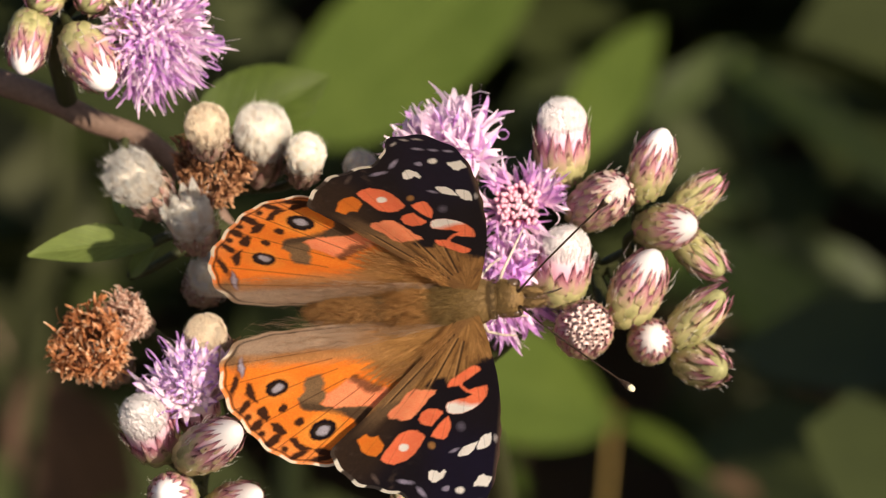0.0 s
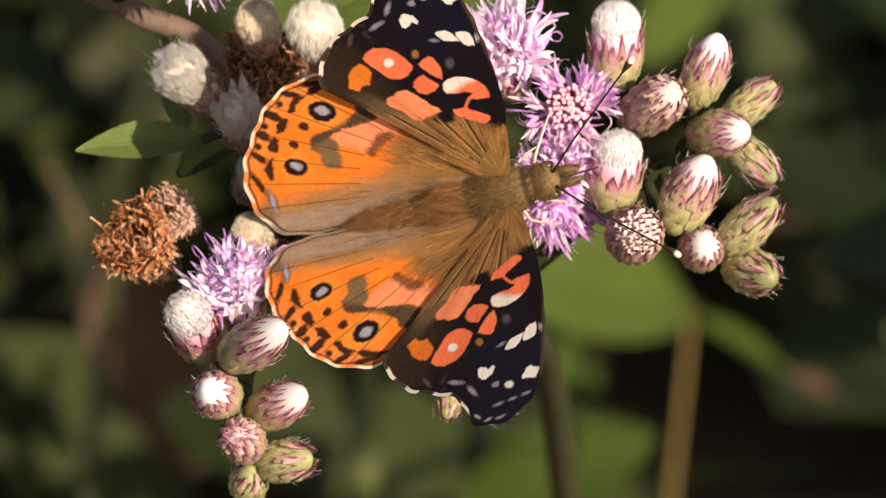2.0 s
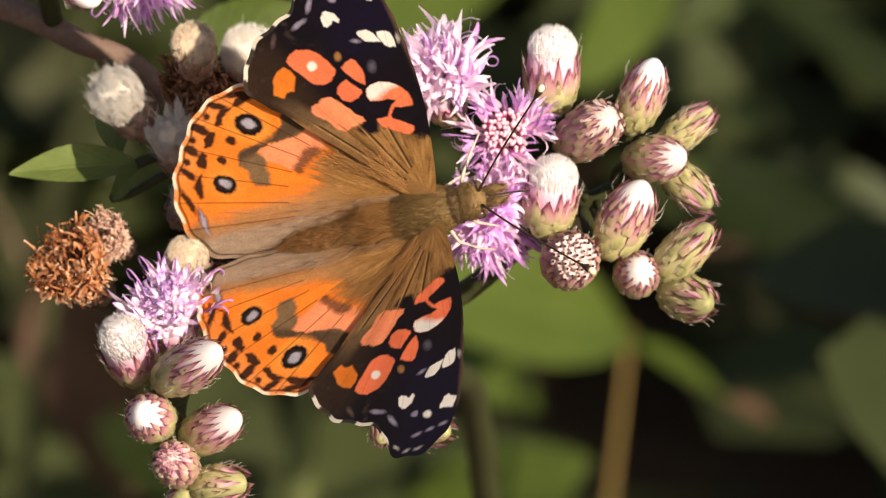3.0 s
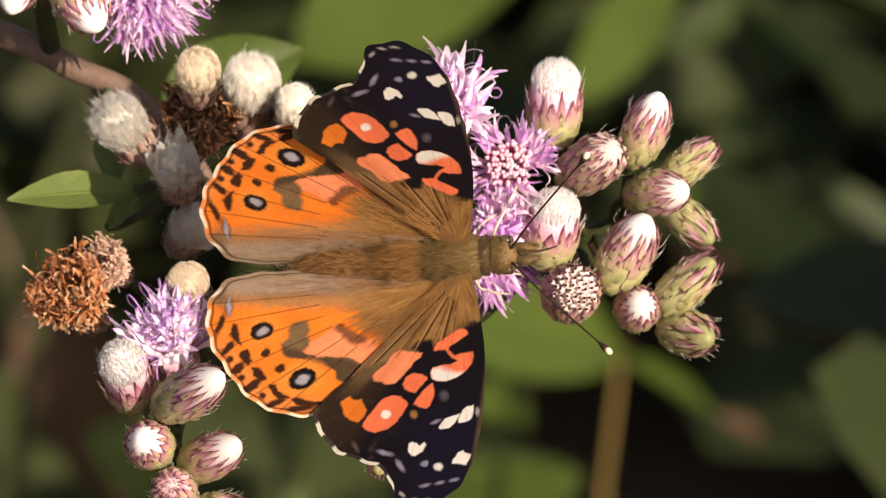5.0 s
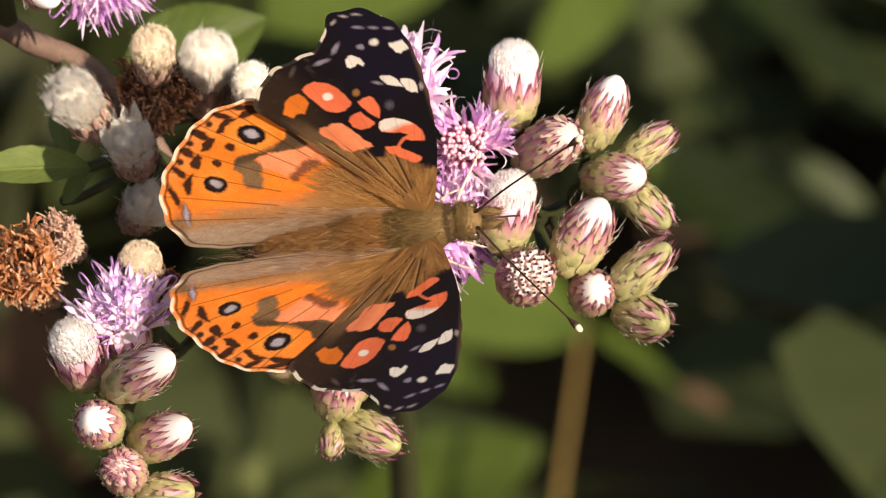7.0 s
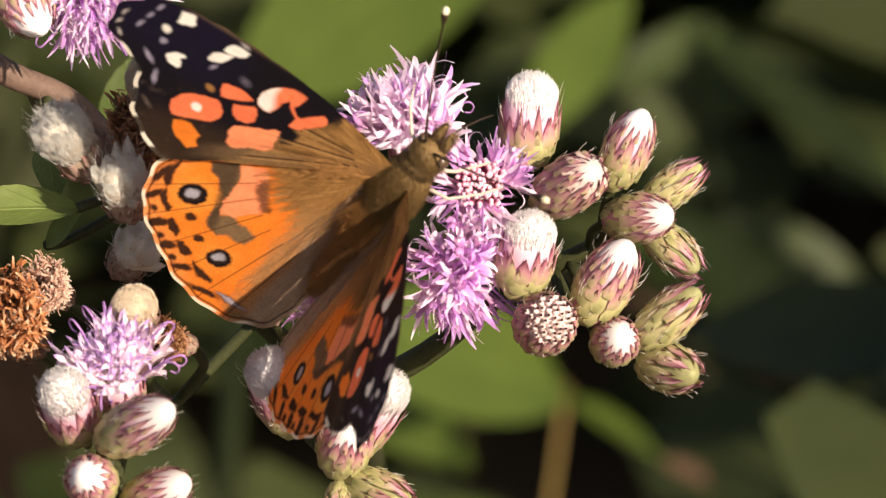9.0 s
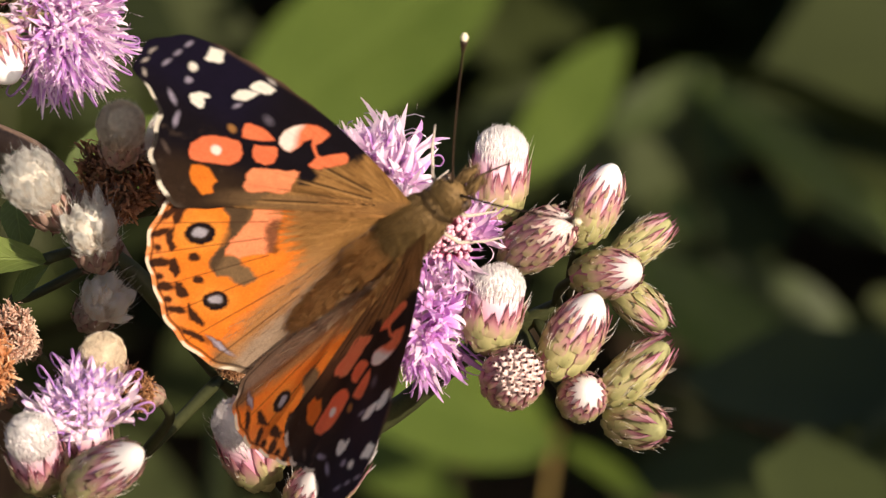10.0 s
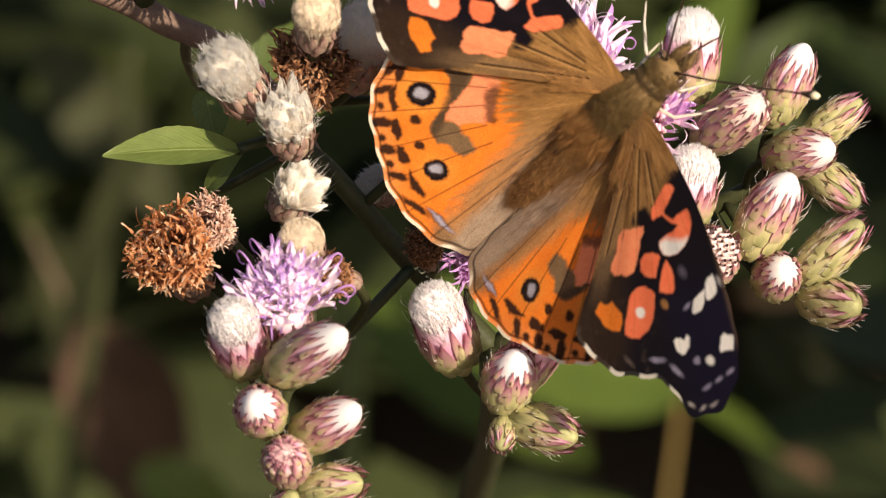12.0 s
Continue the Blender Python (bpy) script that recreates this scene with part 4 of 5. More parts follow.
for b, t, w, nrm, s in LEAVES:
    length = (Vector(t) - Vector(b)).length
    part("leaf", leaf_mesh("small_leaf", length, w, LEAF if w < 9 else LEAF_BROAD, 0.10, 0.25, 0.03, s, 1.15, teeth=0.03), plant, lay(b, t, nrm))

# stems: one trunk that forks behind the insect
stalk(((-31.0, 19.8, -17.5), (-32.0, 19.6, -36), (-31.4, 20.2, -64), (-29.2, 21.2, -75)), (0.6, 0.5, 0.45, 0.4), STEM, "leaf_stalk", 8)
FORK = (-3, -8, -30)
STEMS = [
    (((-16, -700, -680), (-14, -160, -430), (-9, -25, -240), (-4, -9, -110), FORK), (3.4, 2.6, 2.0, 1.6, 1.4), STEM),
    ((FORK, (-7, -4, -27), (-10.4, -0.8, -25), (-17.7, 7.2, -21), (-21, 10, -18), (-20, 13, -14)), (1.3, 1.1, 1.0, 0.95, 0.9, 0.6), STEM),
    ((FORK, (5, -4, -25), (12, 1, -18), (18, 4, -14), (23, 6.5, -12)), (1.3, 1.1, 0.9, 0.8, 0.5), STEM),
]
STEMS += [
    (((-10.4, -0.8, -25), (-16, -8, -16), (-21, -14, -7), (-21, -20, -4), (-20, -27, -4)), (0.6, 0.55, 0.55, 0.55, 0.4), STEM),
    ((FORK, (-3, -13, -20), (-2, -15.5, -11)), (0.8, 0.7, 0.5), STEM),
    (((-90, 42, -19), (-60, 31, -18), (-42, 24.7, -17), (-36, 22.3, -17), (-32.6, 20.4, -17), (-27, 18.0, -18), (-22, 12.6, -19.5), (-19.2, 8.6, -20.5)), (1.6, 1.5, 1.35, 1.3, 1.25, 1.1, 1.0, 0.8), BARK),
    (((-34.8, 21.9, -17), (-35, 25.5, -12), (-35, 27, -8), (-33, 29.5, -3)), (1.0, 0.95, 0.8, 0.6), STEM),
]
NODES = []
for pts, radii, mat in STEMS:
    stalk(pts, radii, mat, "woody_stem" if mat is BARK else "stem", 12)
    if pts[0] != (-16, -700, -680):
        NODES += [Vector(q) for q in smooth_line(pts, 8)]
# each head's short stalk comes from the nearest stem behind it
for b, t in [(r[1], r[2]) for r in RIGHT + LEFT] + [(r[0], r[1]) for r in FLOWERS + DRY + PUFFS + LEAVES[:3]]:
    b, t = Vector(b), Vector(t)
    axis = (t - b).normalized()
    want = b - axis * 5 - Vector((0, 0, 3))
    root = min(NODES, key=lambda q: (q - want).length)
    mid = (b * 2 + root) / 3 - axis * 1.6
    stalk([root, mid, b + axis * 0.3], (0.55, 0.45, 0.55), STEM, "stalk", 7)

# ---- the butterfly: x forward, y to its left, z to its back, in millimetres ----
butterfly = new("butterfly")
tagged(butterfly, "orange and black butterfly with white spots, feeding on the flowers", "butterfly")


def fbm(x, y, scale, seed):
    """Smooth value noise, about -1 to 1."""
    r = np.random.default_rng(seed)
    total, amp = np.zeros_like(x), 1.0
    for _ in range(3):
        grid = r.uniform(-1, 1, (128, 128))
        px, py = (x * scale) % 127, (y * scale) % 127
        i, j = px.astype(int), py.astype(int)
        fx, fy = px - i, py - j
        fx, fy = fx * fx * (3 - 2 * fx), fy * fy * (3 - 2 * fy)
        i2, j2 = (i + 1) % 128, (j + 1) % 128
        total += amp * (grid[i, j] * (1 - fx) * (1 - fy) + grid[i2, j] * fx * (1 - fy) + grid[i, j2] * (1 - fx) * fy + grid[i2, j2] * fx * fy)
        amp *= 0.5
        scale *= 2.1
    return total / 1.6


def inside(a, b, corners, soft=0.14, grow=0.26):
    """1 within a rounded polygon, 0 outside, with a soft rim."""
    c = np.asarray(corners, float)
    d = np.full(a.shape, 1e9)
    odd = np.zeros(a.shape, bool)
    for (x0, y0), (x1, y1) in zip(c, np.roll(c, -1, 0)):
        ex, ey = x1 - x0, y1 - y0
        t = np.clip(((a - x0) * ex + (b - y0) * ey) / (ex * ex + ey * ey), 0, 1)
        d = np.minimum(d, np.hypot(a - x0 - t * ex, b - y0 - t * ey))
        cross = (y0 > b) != (y1 > b)
        odd ^= cross & (a < (x1 - x0) * (b - y0) / (y1 - y0 + 1e-12) + x0)
    sd = np.where(odd, -d, d) - grow
    return np.clip(0.5 - sd / (2 * soft), 0, 1)


def disc(a, b, x, y, rx, ry=None, turn=0.0, soft=0.12):
    ry = ry or rx
    c, s = math.cos(radians(turn)), math.sin(radians(turn))
    p, q = ((a - x) * c + (b - y) * s) / rx, (-(a - x) * s + (b - y) * c) / ry
    return np.clip(0.5 - (np.hypot(p, q) - 1) * min(rx, ry) / (2 * soft), 0, 1)


def step(x, lo, hi):
    t = np.clip((x - lo) / (hi - lo), 0, 1)
    return t * t * (3 - 2 * t)


def over(col, mask, rgb):
    return col + mask[:, None] * (np.asarray(rgb) - col)


BLACK, SEPIA = (0.0075, 0.0055, 0.0085), (0.034, 0.020, 0.012)
ORANGE, SALMON, CORAL = (0.81, 0.212, 0.024), (0.90, 0.285, 0.130), (0.88, 0.195, 0.082)
CREAM, LILAC = (0.88, 0.83, 0.75), (0.28, 0.25, 0.33)
TAN, GOLD, GREY = (0.27, 0.140, 0.045), (0.42, 0.225, 0.080), (0.180, 0.112, 0.056)

FORE_EDGE = [(0.6, 1.2), (3.4, 2.1), (7.0, 3.0), (9.6, 3.6), (12.0, 4.0), (15.0, 4.35), (18.8, 4.55), (22.4, 4.5), (24.2, 4.3), (25.8, 4.0), (27.0, 3.5), (27.9, 2.8), (28.7, 2.0), (29.1, 1.1),
             (29.1, 0.1), (28.9, -0.9), (28.6, -1.8), (28.0, -2.5), (27.1, -2.9), (25.9, -3.3), (24.6, -4.0), (23.4, -5.0), (22.6, -6.5), (21.8, -7.8), (21.0, -9.2), (20.1, -10.0), (19.0, -10.6),
             (17.9, -11.5), (16.6, -12.0), (15.2, -11.9), (13.6, -10.8), (12.2, -9.4), (10.5, -8.2), (9.0, -7.0), (5.0, -3.9), (0.6, -0.6)]
HIND_EDGE = [(1.6, -0.6), (6.0, -2.5), (12.0, -5.2), (15.6, -8.0), (17.1, -11.3), (17.1, -13.4), (16.6, -15.2), (15.7, -16.9), (14.3, -18.5), (12.8, -19.7), (11.3, -20.8), (9.8, -21.9),
             (8.3, -22.7), (6.4, -23.3), (4.5, -23.6), (2.6, -23.5), (1.0, -23.0), (-0.2, -22.2), (-0.9, -20.5), (-1.3, -17.0), (-1.4, -10.0), (-1.0, -4.0)]


def vein_mask(a, b, root, ends, width, start=0.0):
    m = np.zeros(a.shape)
    for x1, y1 in ends:
        ex, ey = x1 - root[0], y1 - root[1]
        t = np.clip(((a - root[0]) * ex + (b - root[1]) * ey) / (ex * ex + ey * ey), start, 1)
        m = np.maximum(m, np.clip(1.4 - np.hypot(a - root[0] - t * ex, b - root[1] - t * ey) / width, 0, 1))
    return np.clip(m, 0, 1)


FORE_VEINS = [(27.5, 1.0), (26.8, -2.2), (23.6, -4.4), (21.8, -7.4), (19.6, -10.2), (16.0, -11.0), (24.0, 3.8), (19.0, 4.2)]
HIND_VEINS = [(16.6, -14.6), (14.9, -17.6), (12.1, -20.1), (9.5, -21.9), (6.4, -23.2), (3.4, -23.4)]


def stroke(a, b, points):
    """How far from a bent line, and how far along it from 0 to 1."""
    c = smooth_line(points, 4)
    best, along = np.full(a.shape, 1e9), np.zeros(a.shape)
    for i in range(len(c) - 1):
        ex, ey = c[i + 1] - c[i]
        t = np.clip(((a - c[i, 0]) * ex + (b - c[i, 1]) * ey) / (ex * ex + ey * ey), 0, 1)
        d = np.hypot(a - c[i, 0] - t * ex, b - c[i, 1] - t * ey)
        along = np.where(d < best, (i + t) / (len(c) - 1), along)
        best = np.minimum(best, d)
    return best, along


def fore_colours(a, b, rim):
    wa, wb = a + 0.09 * fbm(a, b, 0.7, 1) + 0.06 * fbm(a, b, 4, 2), b + 0.09 * fbm(a, b, 0.7, 3) + 0.06 * fbm(a, b, 4, 4)
    col = np.tile(np.array(BLACK), (len(a), 1))
    col = over(col, 0.9 * step(-b - 0.28 * a, 0.2, 3.4) * step(24 - a, 0, 6), SEPIA)
    # blue-violet sheen near the apex, painted into the black
    col = over(col, 0.8 * step(a - 0.4 * b, 14, 20) * step(b, -4, 0), (0.0085, 0.0065, 0.020))
    col = over(col, 0.5 * step(fbm(a, b, 0.9, 6), 0.1, 0.7) * step(a, 13, 16) * step(-b, 2, 6), (0.075, 0.052, 0.040))
    # tawny foot of the wing, with golden streaks along it
    foot = step(9.2 + 0.5 * fbm(a, b, 1.4, 7) - wa - 0.30 * np.minimum(wb, 0) - 0.55 * np.maximum(wb + 0.6, 0), 0.0, 1.0)
    col = over(col, foot, TAN)
    way = np.arctan2(b - 0.3, a - 0.4)
    streak = fbm(way * 7 + 30, np.hypot(a, b) * 0.25, 1.6, 5)
    col = over(col, foot * step(streak, 0.0, 0.5) * 0.65, GOLD)
    col = over(col, foot * step(-streak, 0.1, 0.6) * 0.6, (0.10, 0.050, 0.018))
    hind_strip = step(1.7 - np.abs(wb + 0.66 * wa - 0.1), 0, 1.2) * step(15 - a, 0, 4)
    col = over(col, 0.75 * hind_strip, GREY)
    col = over(col, 0.7 * hind_strip * step(10 - a, 0, 5), (0.25, 0.125, 0.042))
    # a dark band borders the foot between the tawny scales and the bright patches
    for corners in (((9.3, -3.4), (10.0, -2.3), (10.5, -1.2), (9.7, -1.3), (8.7, -1.6), (8.6, -2.9)), ((9.8, 0.3), (9.0, 1.4), (8.6, 2.2), (9.4, 3.4), (10.9, 3.3), (10.9, 1.6))):
        col = over(col, inside(wa, wb, corners, 0.2, 0.1), BLACK)
    for corners, rgb in (
        (((18.2, -7.1), (17.2, -6.8), (16.3, -6.2), (15.2, -5.5), (14.9, -4.7), (15.1, -3.9), (15.9, -3.2), (16.3, -2.9), (17.4, -3.3), (18.2, -3.8), (18.9, -4.6), (19.2, -5.7), (18.8, -6.5)), CORAL),
        (((14.7, -9.6), (14.2, -8.8), (14.8, -8.3), (14.8, -7.6), (15.8, -7.1), (16.3, -6.9), (17.1, -7.2), (17.6, -7.6), (17.2, -8.3), (16.5, -9.0), (15.6, -9.3)), ORANGE),
        (((14.1, -0.9), (14.8, -0.6), (15.7, -0.5), (16.8, -0.8), (17.1, -1.1), (16.8, -1.8), (16.4, -2.3), (16.0, -2.2), (15.3, -1.8), (14.5, -1.3)), CORAL),
        (((13.6, -3.8), (12.8, -3.5), (12.5, -2.9), (12.8, -2.0), (13.3, -1.4), (13.6, -1.4), (14.4, -2.0), (15.0, -2.4), (14.7, -3.0), (14.2, -3.5)), CORAL),
        (((12.1, -6.9), (11.5, -6.6), (10.8, -5.8), (9.6, -5.1), (9.3, -4.5), (9.7, -3.8), (10.1, -2.3), (10.6, -2.4), (11.1, -3.0), (11.7, -3.3), (12.6, -3.9), (13.4, -4.6), (13.4, -5.4), (13.0, -5.8), (12.7, -6.6)), SALMON),
    ):
        col = over(col, inside(wa, wb, corners, 0.1, 0.03), rgb)
    col = over(col, 0.75 * disc(wa, wb, 17.7, -2.2, 0.5, 0.32, 20), (0.42, 0.20, 0.06))
    col = over(col, 0.35 * disc(wa, wb, 15.9, 0.5, 0.6, 0.35, 20, 0.2), LILAC)
    hook = inside(wa, wb, ((9.7, -1.2), (9.2, -1.0), (8.6, -0.3), (8.1, 0.5), (7.8, 1.2), (8.2, 1.8), (8.6, 1.9), (9.1, 1.3), (9.6, 0.7), (9.8, 0.3), (10.3, 0.3), (10.8, 0.7), (11.1, 1.0), (10.9, 1.7), (10.9, 2.7), (11.6, 2.8), (12.4, 2.7), (13.2, 2.2), (13.9, 1.5), (14.1, 0.6), (13.9, -0.4), (13.5, -0.9), (12.8, -1.1), (12.2, -1.0), (12.0, -0.3), (12.1, 0.7), (11.8, 1.4), (11.6, 1.3), (11.3, 0.8), (10.7, 0.3), (10.1, 0.0), (10.1, -0.4), (10.0, -1.1)), 0.1, 0.02)
    col = over(col, hook, CORAL)
    col = over(col, hook * inside(wa, wb, ((12.2, -1.3), (12.3, -0.3), (12.8, 0.4), (13.3, 1.2), (13.4, 2.0), (14.2, 1.7), (14.5, 0.6), (14.1, -0.8), (13.4, -1.3)), 0.35, 0.05), CREAM)
    for corners in (
        ((21.2, -2.2), (21.0, -1.9), (21.2, -1.4), (21.6, -1.1), (21.3, -0.7), (21.6, -0.5), (22.3, -0.8), (22.8, -1.4), (22.7, -1.8), (22.2, -2.1)),
        ((19.2, 0.7), (18.8, 1.0), (18.6, 1.6), (18.4, 2.3), (18.9, 2.15), (19.6, 2.0), (20.0, 1.5), (20.0, 0.8), (19.8, 0.5)),
        ((18.1, 2.5), (17.7, 2.9), (17.6, 3.5), (18.6, 3.6), (19.3, 3.5), (19.6, 3.0), (19.6, 2.35), (19.0, 2.3)),
        ((24.0, 2.4), (23.2, 2.8), (23.1, 3.2), (23.4, 3.5), (23.6, 4.0), (24.1, 4.0), (24.8, 3.7), (24.6, 3.3), (24.5, 2.9), (24.4, 2.4)),
    ):
        col = over(col, inside(wa, wb, corners, 0.08, 0.02), CREAM)
    for x, y, rx, ry, turn, rgb in ((24.6, 1.1, 0.5, 0.36, 40, CREAM), (23.95, -0.35, 0.40, 0.34, 40, LILAC), (19.0, 0.1, 0.18, 0.42, 15, LILAC), (17.1, -4.95, 0.58, 0.46, 40, CREAM), (18.5, 4.0, 0.45, 0.15, 10, (0.5, 0.46, 0.44)),
                                    (26.6, 0.0, 0.2, 0.50, 4, LILAC), (26.6, 1.45, 0.2, 0.40, 4, LILAC), (26.5, 2.8, 0.2, 0.40, 8, LILAC), (21.9, -4.4, 0.26, 0.85, -28, LILAC), (23.8, -2.7, 0.8, 0.22, 32, LILAC),
                                    (28.3, 0.3, 0.14, 0.36, 6, (0.42, 0.37, 0.34)), (28.1, -1.0, 0.15, 0.34, 14, (0.42, 0.37, 0.34)), (27.3, -2.1, 0.34, 0.15, 40, (0.45, 0.40, 0.36)), (20.6, -7.4, 0.7, 0.2, 30, (0.09, 0.065, 0.055))):
        col = over(col, disc(wa, wb, x, y, rx, ry, turn), rgb)
    col = over(col, 0.16 * vein_mask(a, b, (1, 0.3), FORE_VEINS, 0.06, 0.3), BLACK)
    # each dark vein gets a golden side painted beside it as its lit flank
    col = over(col, 0.7 * foot * vein_mask(a, b + 0.18, (1, 0.3), FORE_VEINS[1:6:2], 0.13, 0.12), (0.46, 0.26, 0.10))
    col = over(col, 0.9 * foot * vein_mask(a, b, (1, 0.3), FORE_VEINS[1:6:2], 0.13, 0.12), (0.035, 0.018, 0.008))
    col = over(col, 0.4 * foot * vein_mask(a, b, (1, 0.3), FORE_VEINS[0:6:2], 0.11, 0.2), (0.035, 0.018, 0.008))
    col = over(col, step(b + 0.02 * (a - 18) ** 2 * 0.05, 3.95, 4.6) * step(a, 3, 6) * 0.7, (0.16, 0.10, 0.06))
    # chequered pale fringe along the outer edge
    chequer = step(np.sin(a * 1.2 + b * 1.25 + 0.4) + 0.5 * fbm(a, b, 1.5, 8), -0.15, 0.3)
    return over(col, step(rim, 0.955, 0.968) * step(a - 0.1 * b, 15.5, 17.5) * step(27.6 - a, 0, 1.0) * step(-0.6 - b, 0, 1.5) * (0.03 + 0.92 * chequer), (0.80, 0.74, 0.62))


def hind_colours(a, b, rim):
    wa, wb = a + 0.16 * fbm(a, b, 1.0, 11) + 0.12 * fbm(a, b, 3.4, 12), b + 0.16 * fbm(a, b, 1.0, 13) + 0.12 * fbm(a, b, 3.4, 14)
    col = np.tile(np.array(ORANGE), (len(a), 1))
    far = np.hypot(wa - 0.8, wb + 1.5)
    way = np.arctan2(wa - 0.8, -(wb + 1.5))
    # towards the margin the orange pales
    col = over(col, 0.55 * step(rim, 0.72, 0.92) * step(a, 6, 10), (0.84, 0.29, 0.085))
    band = inside(wa, wb, ((6.2, -15.0), (6.0, -13.7), (6.9, -13.4), (7.9, -13.4), (8.5, -13.0), (9.1, -13.0), (9.6, -13.6), (10.2, -12.1), (10.2, -10.3), (10.4, -8.9), (11.4, -7.2), (13.4, -8.9), (12.8, -9.7), (11.9, -9.9), (11.0, -11.5), (10.5, -13.1), (10.3, -14.4), (9.7, -15.3), (8.8, -15.7), (8.1, -15.1), (7.1, -15.1)), 0.18, 0.06)
    col = over(col, band, GREY)
    col = over(col, band * step(wa - 0.25 * wb, 12.4, 13.4) * 0.8, (0.055, 0.034, 0.020))
    col = over(col, inside(wa, wb, ((8.5, -13.0), (7.7, -11.9), (6.6, -10.6), (7.2, -9.4), (8.0, -8.3), (8.4, -7.0), (9.2, -6.4), (11.2, -7.5), (10.4, -8.9), (10.2, -10.3), (10.2, -12.1), (9.6, -13.4), (9.1, -13.0)), 0.14, 0.0), SALMON)
    streak = fbm(way * 26, far * 0.45, 1.0, 15)
    foot = step(10.0 + 1.3 * streak - far + 2.0 * step(3.8 - wa, 0, 2.5), 0.0, 2.2)
    col = over(col, foot, TAN)
    col = over(col, foot * step(streak, 0.1, 0.6) * 0.75, GOLD)
    col = over(col, foot * step(-streak, 0.2, 0.8) * 0.35, (0.12, 0.065, 0.025))
    line, _ = stroke(wa, wb, ((6.7, -10.4), (7.4, -9.7), (8.0, -8.9), (8.4, -8.0)))
    col = over(col, 0.8 * step(0.85 + 0.3 * streak - line, 0, 0.7), (0.06, 0.03, 0.014))
    # grey-brown fold beside the body
    fold = step(4.7 + 0.6 * streak - wa + 0.12 * np.clip(wb + 19, -3, 4), 0, 1.8) * step(far, 5, 9)
    col = over(col, fold * 0.9, (0.36, 0.19, 0.075))
    col = over(col, step(2.9 + 0.5 * streak - wa, 0, 1.7) * step(far, 7, 11), (0.34, 0.245, 0.17))
    col = over(col, step(2.8 - wa, 0, 2) * step(far, 6, 10) * step(-streak, 0.0, 0.6) * 0.5, (0.20, 0.125, 0.07))
    for x, y, r, ring in ((12.8, -13.0, 1.36, 1.0), (7.15, -17.8, 1.12, 0.8)):
        col = over(col, disc(wa, wb, x, y, r * 1.6, r * 1.4, -40, 0.5) * ring, (0.80, 0.27, 0.04))
        col = over(col, disc(wa, wb, x, y, r, r * 0.92, -40), BLACK)
        col = over(col, disc(wa, wb, x, y, r * 0.70, r * 0.60, -40) * 0.8, SEPIA)
        col = over(col, disc(wa, wb, x + 0.1, y + 0.05, r * 0.50, r * 0.42, -40), (0.36, 0.34, 0.39))
    ink = (0.046, 0.018, 0.009)
    for corners in (((6.2, -20.7), (6.4, -20.4), (7.9, -19.9), (8.9, -19.6), (8.3, -20.2), (7.4, -20.9)), ((9.7, -19.4), (9.4, -18.9), (10.0, -18.5), (10.8, -18.2), (11.1, -18.4), (10.7, -19.0), (10.1, -19.5)),
                    ((11.5, -18.0), (11.5, -17.4), (12.3, -16.7), (12.9, -16.4), (13.0, -16.9), (12.4, -17.7)), ((13.5, -16.1), (13.4, -15.5), (14.2, -15.1), (15.0, -14.0), (15.0, -14.8), (14.4, -15.6)),
                    ((15.2, -13.7), (15.1, -13.0), (15.5, -11.6), (15.6, -10.2), (16.0, -11.8), (15.7, -13.1))):
        col = over(col, inside(wa, wb, corners, 0.12, 0.08), ink)
    for x, y, rx, ry, turn in ((9.75, -17.0, 0.5, 0.4, 10), (11.55, -15.3, 0.58, 0.46, -20), (11.5, -19.4, 0.85, 0.50, -35), (13.6, -17.7, 1.15, 0.48, -42), (15.6, -15.2, 1.1, 0.44, -62), (16.2, -12.6, 1.4, 0.40, -84),
                               (9.2, -20.8, 0.95, 0.46, -22), (6.2, -22.0, 1.4, 0.34, -8), (12.6, -18.8, 0.45, 0.36, 30), (14.7, -16.6, 0.45, 0.36, 20), (10.4, -20.3, 0.45, 0.34, 20)):
        col = over(col, disc(wa, wb, x, y, rx, ry, turn), ink)
    col = over(col, 0.9 * disc(wa, wb, 3.9, -21.45, 1.55, 0.38, 8), ink)
    col = over(col, 0.95 * disc(wa, wb, 3.8, -21.45, 1.25, 0.22, 8), (0.40, 0.36, 0.44))
    col = over(col, 0.8 * disc(wa, wb, 2.6, -22.4, 1.6, 0.5, 8, 0.3), GREY)
    col = over(col, 0.7 * vein_mask(a, b, (0.8, -1.5), HIND_VEINS, 0.07, 0.52), (0.05, 0.02, 0.01))
    col = over(col, step(rim, 0.93, 0.945) * step(0.962 - rim, 0, 0.008) * step(-b, 9.5, 11) * 0.7, BLACK)
    chequer = step(np.sin(a * 1.45 + b * 1.35) + 0.5 * fbm(a, b, 1.5, 18), -0.5, 0.05)
    return over(col, step(rim, 0.964, 0.974) * step(-b, 9.5, 11) * step(a, 0.5, 2.0) * (0.1 + 0.85 * chequer), (0.82, 0.74, 0.58))


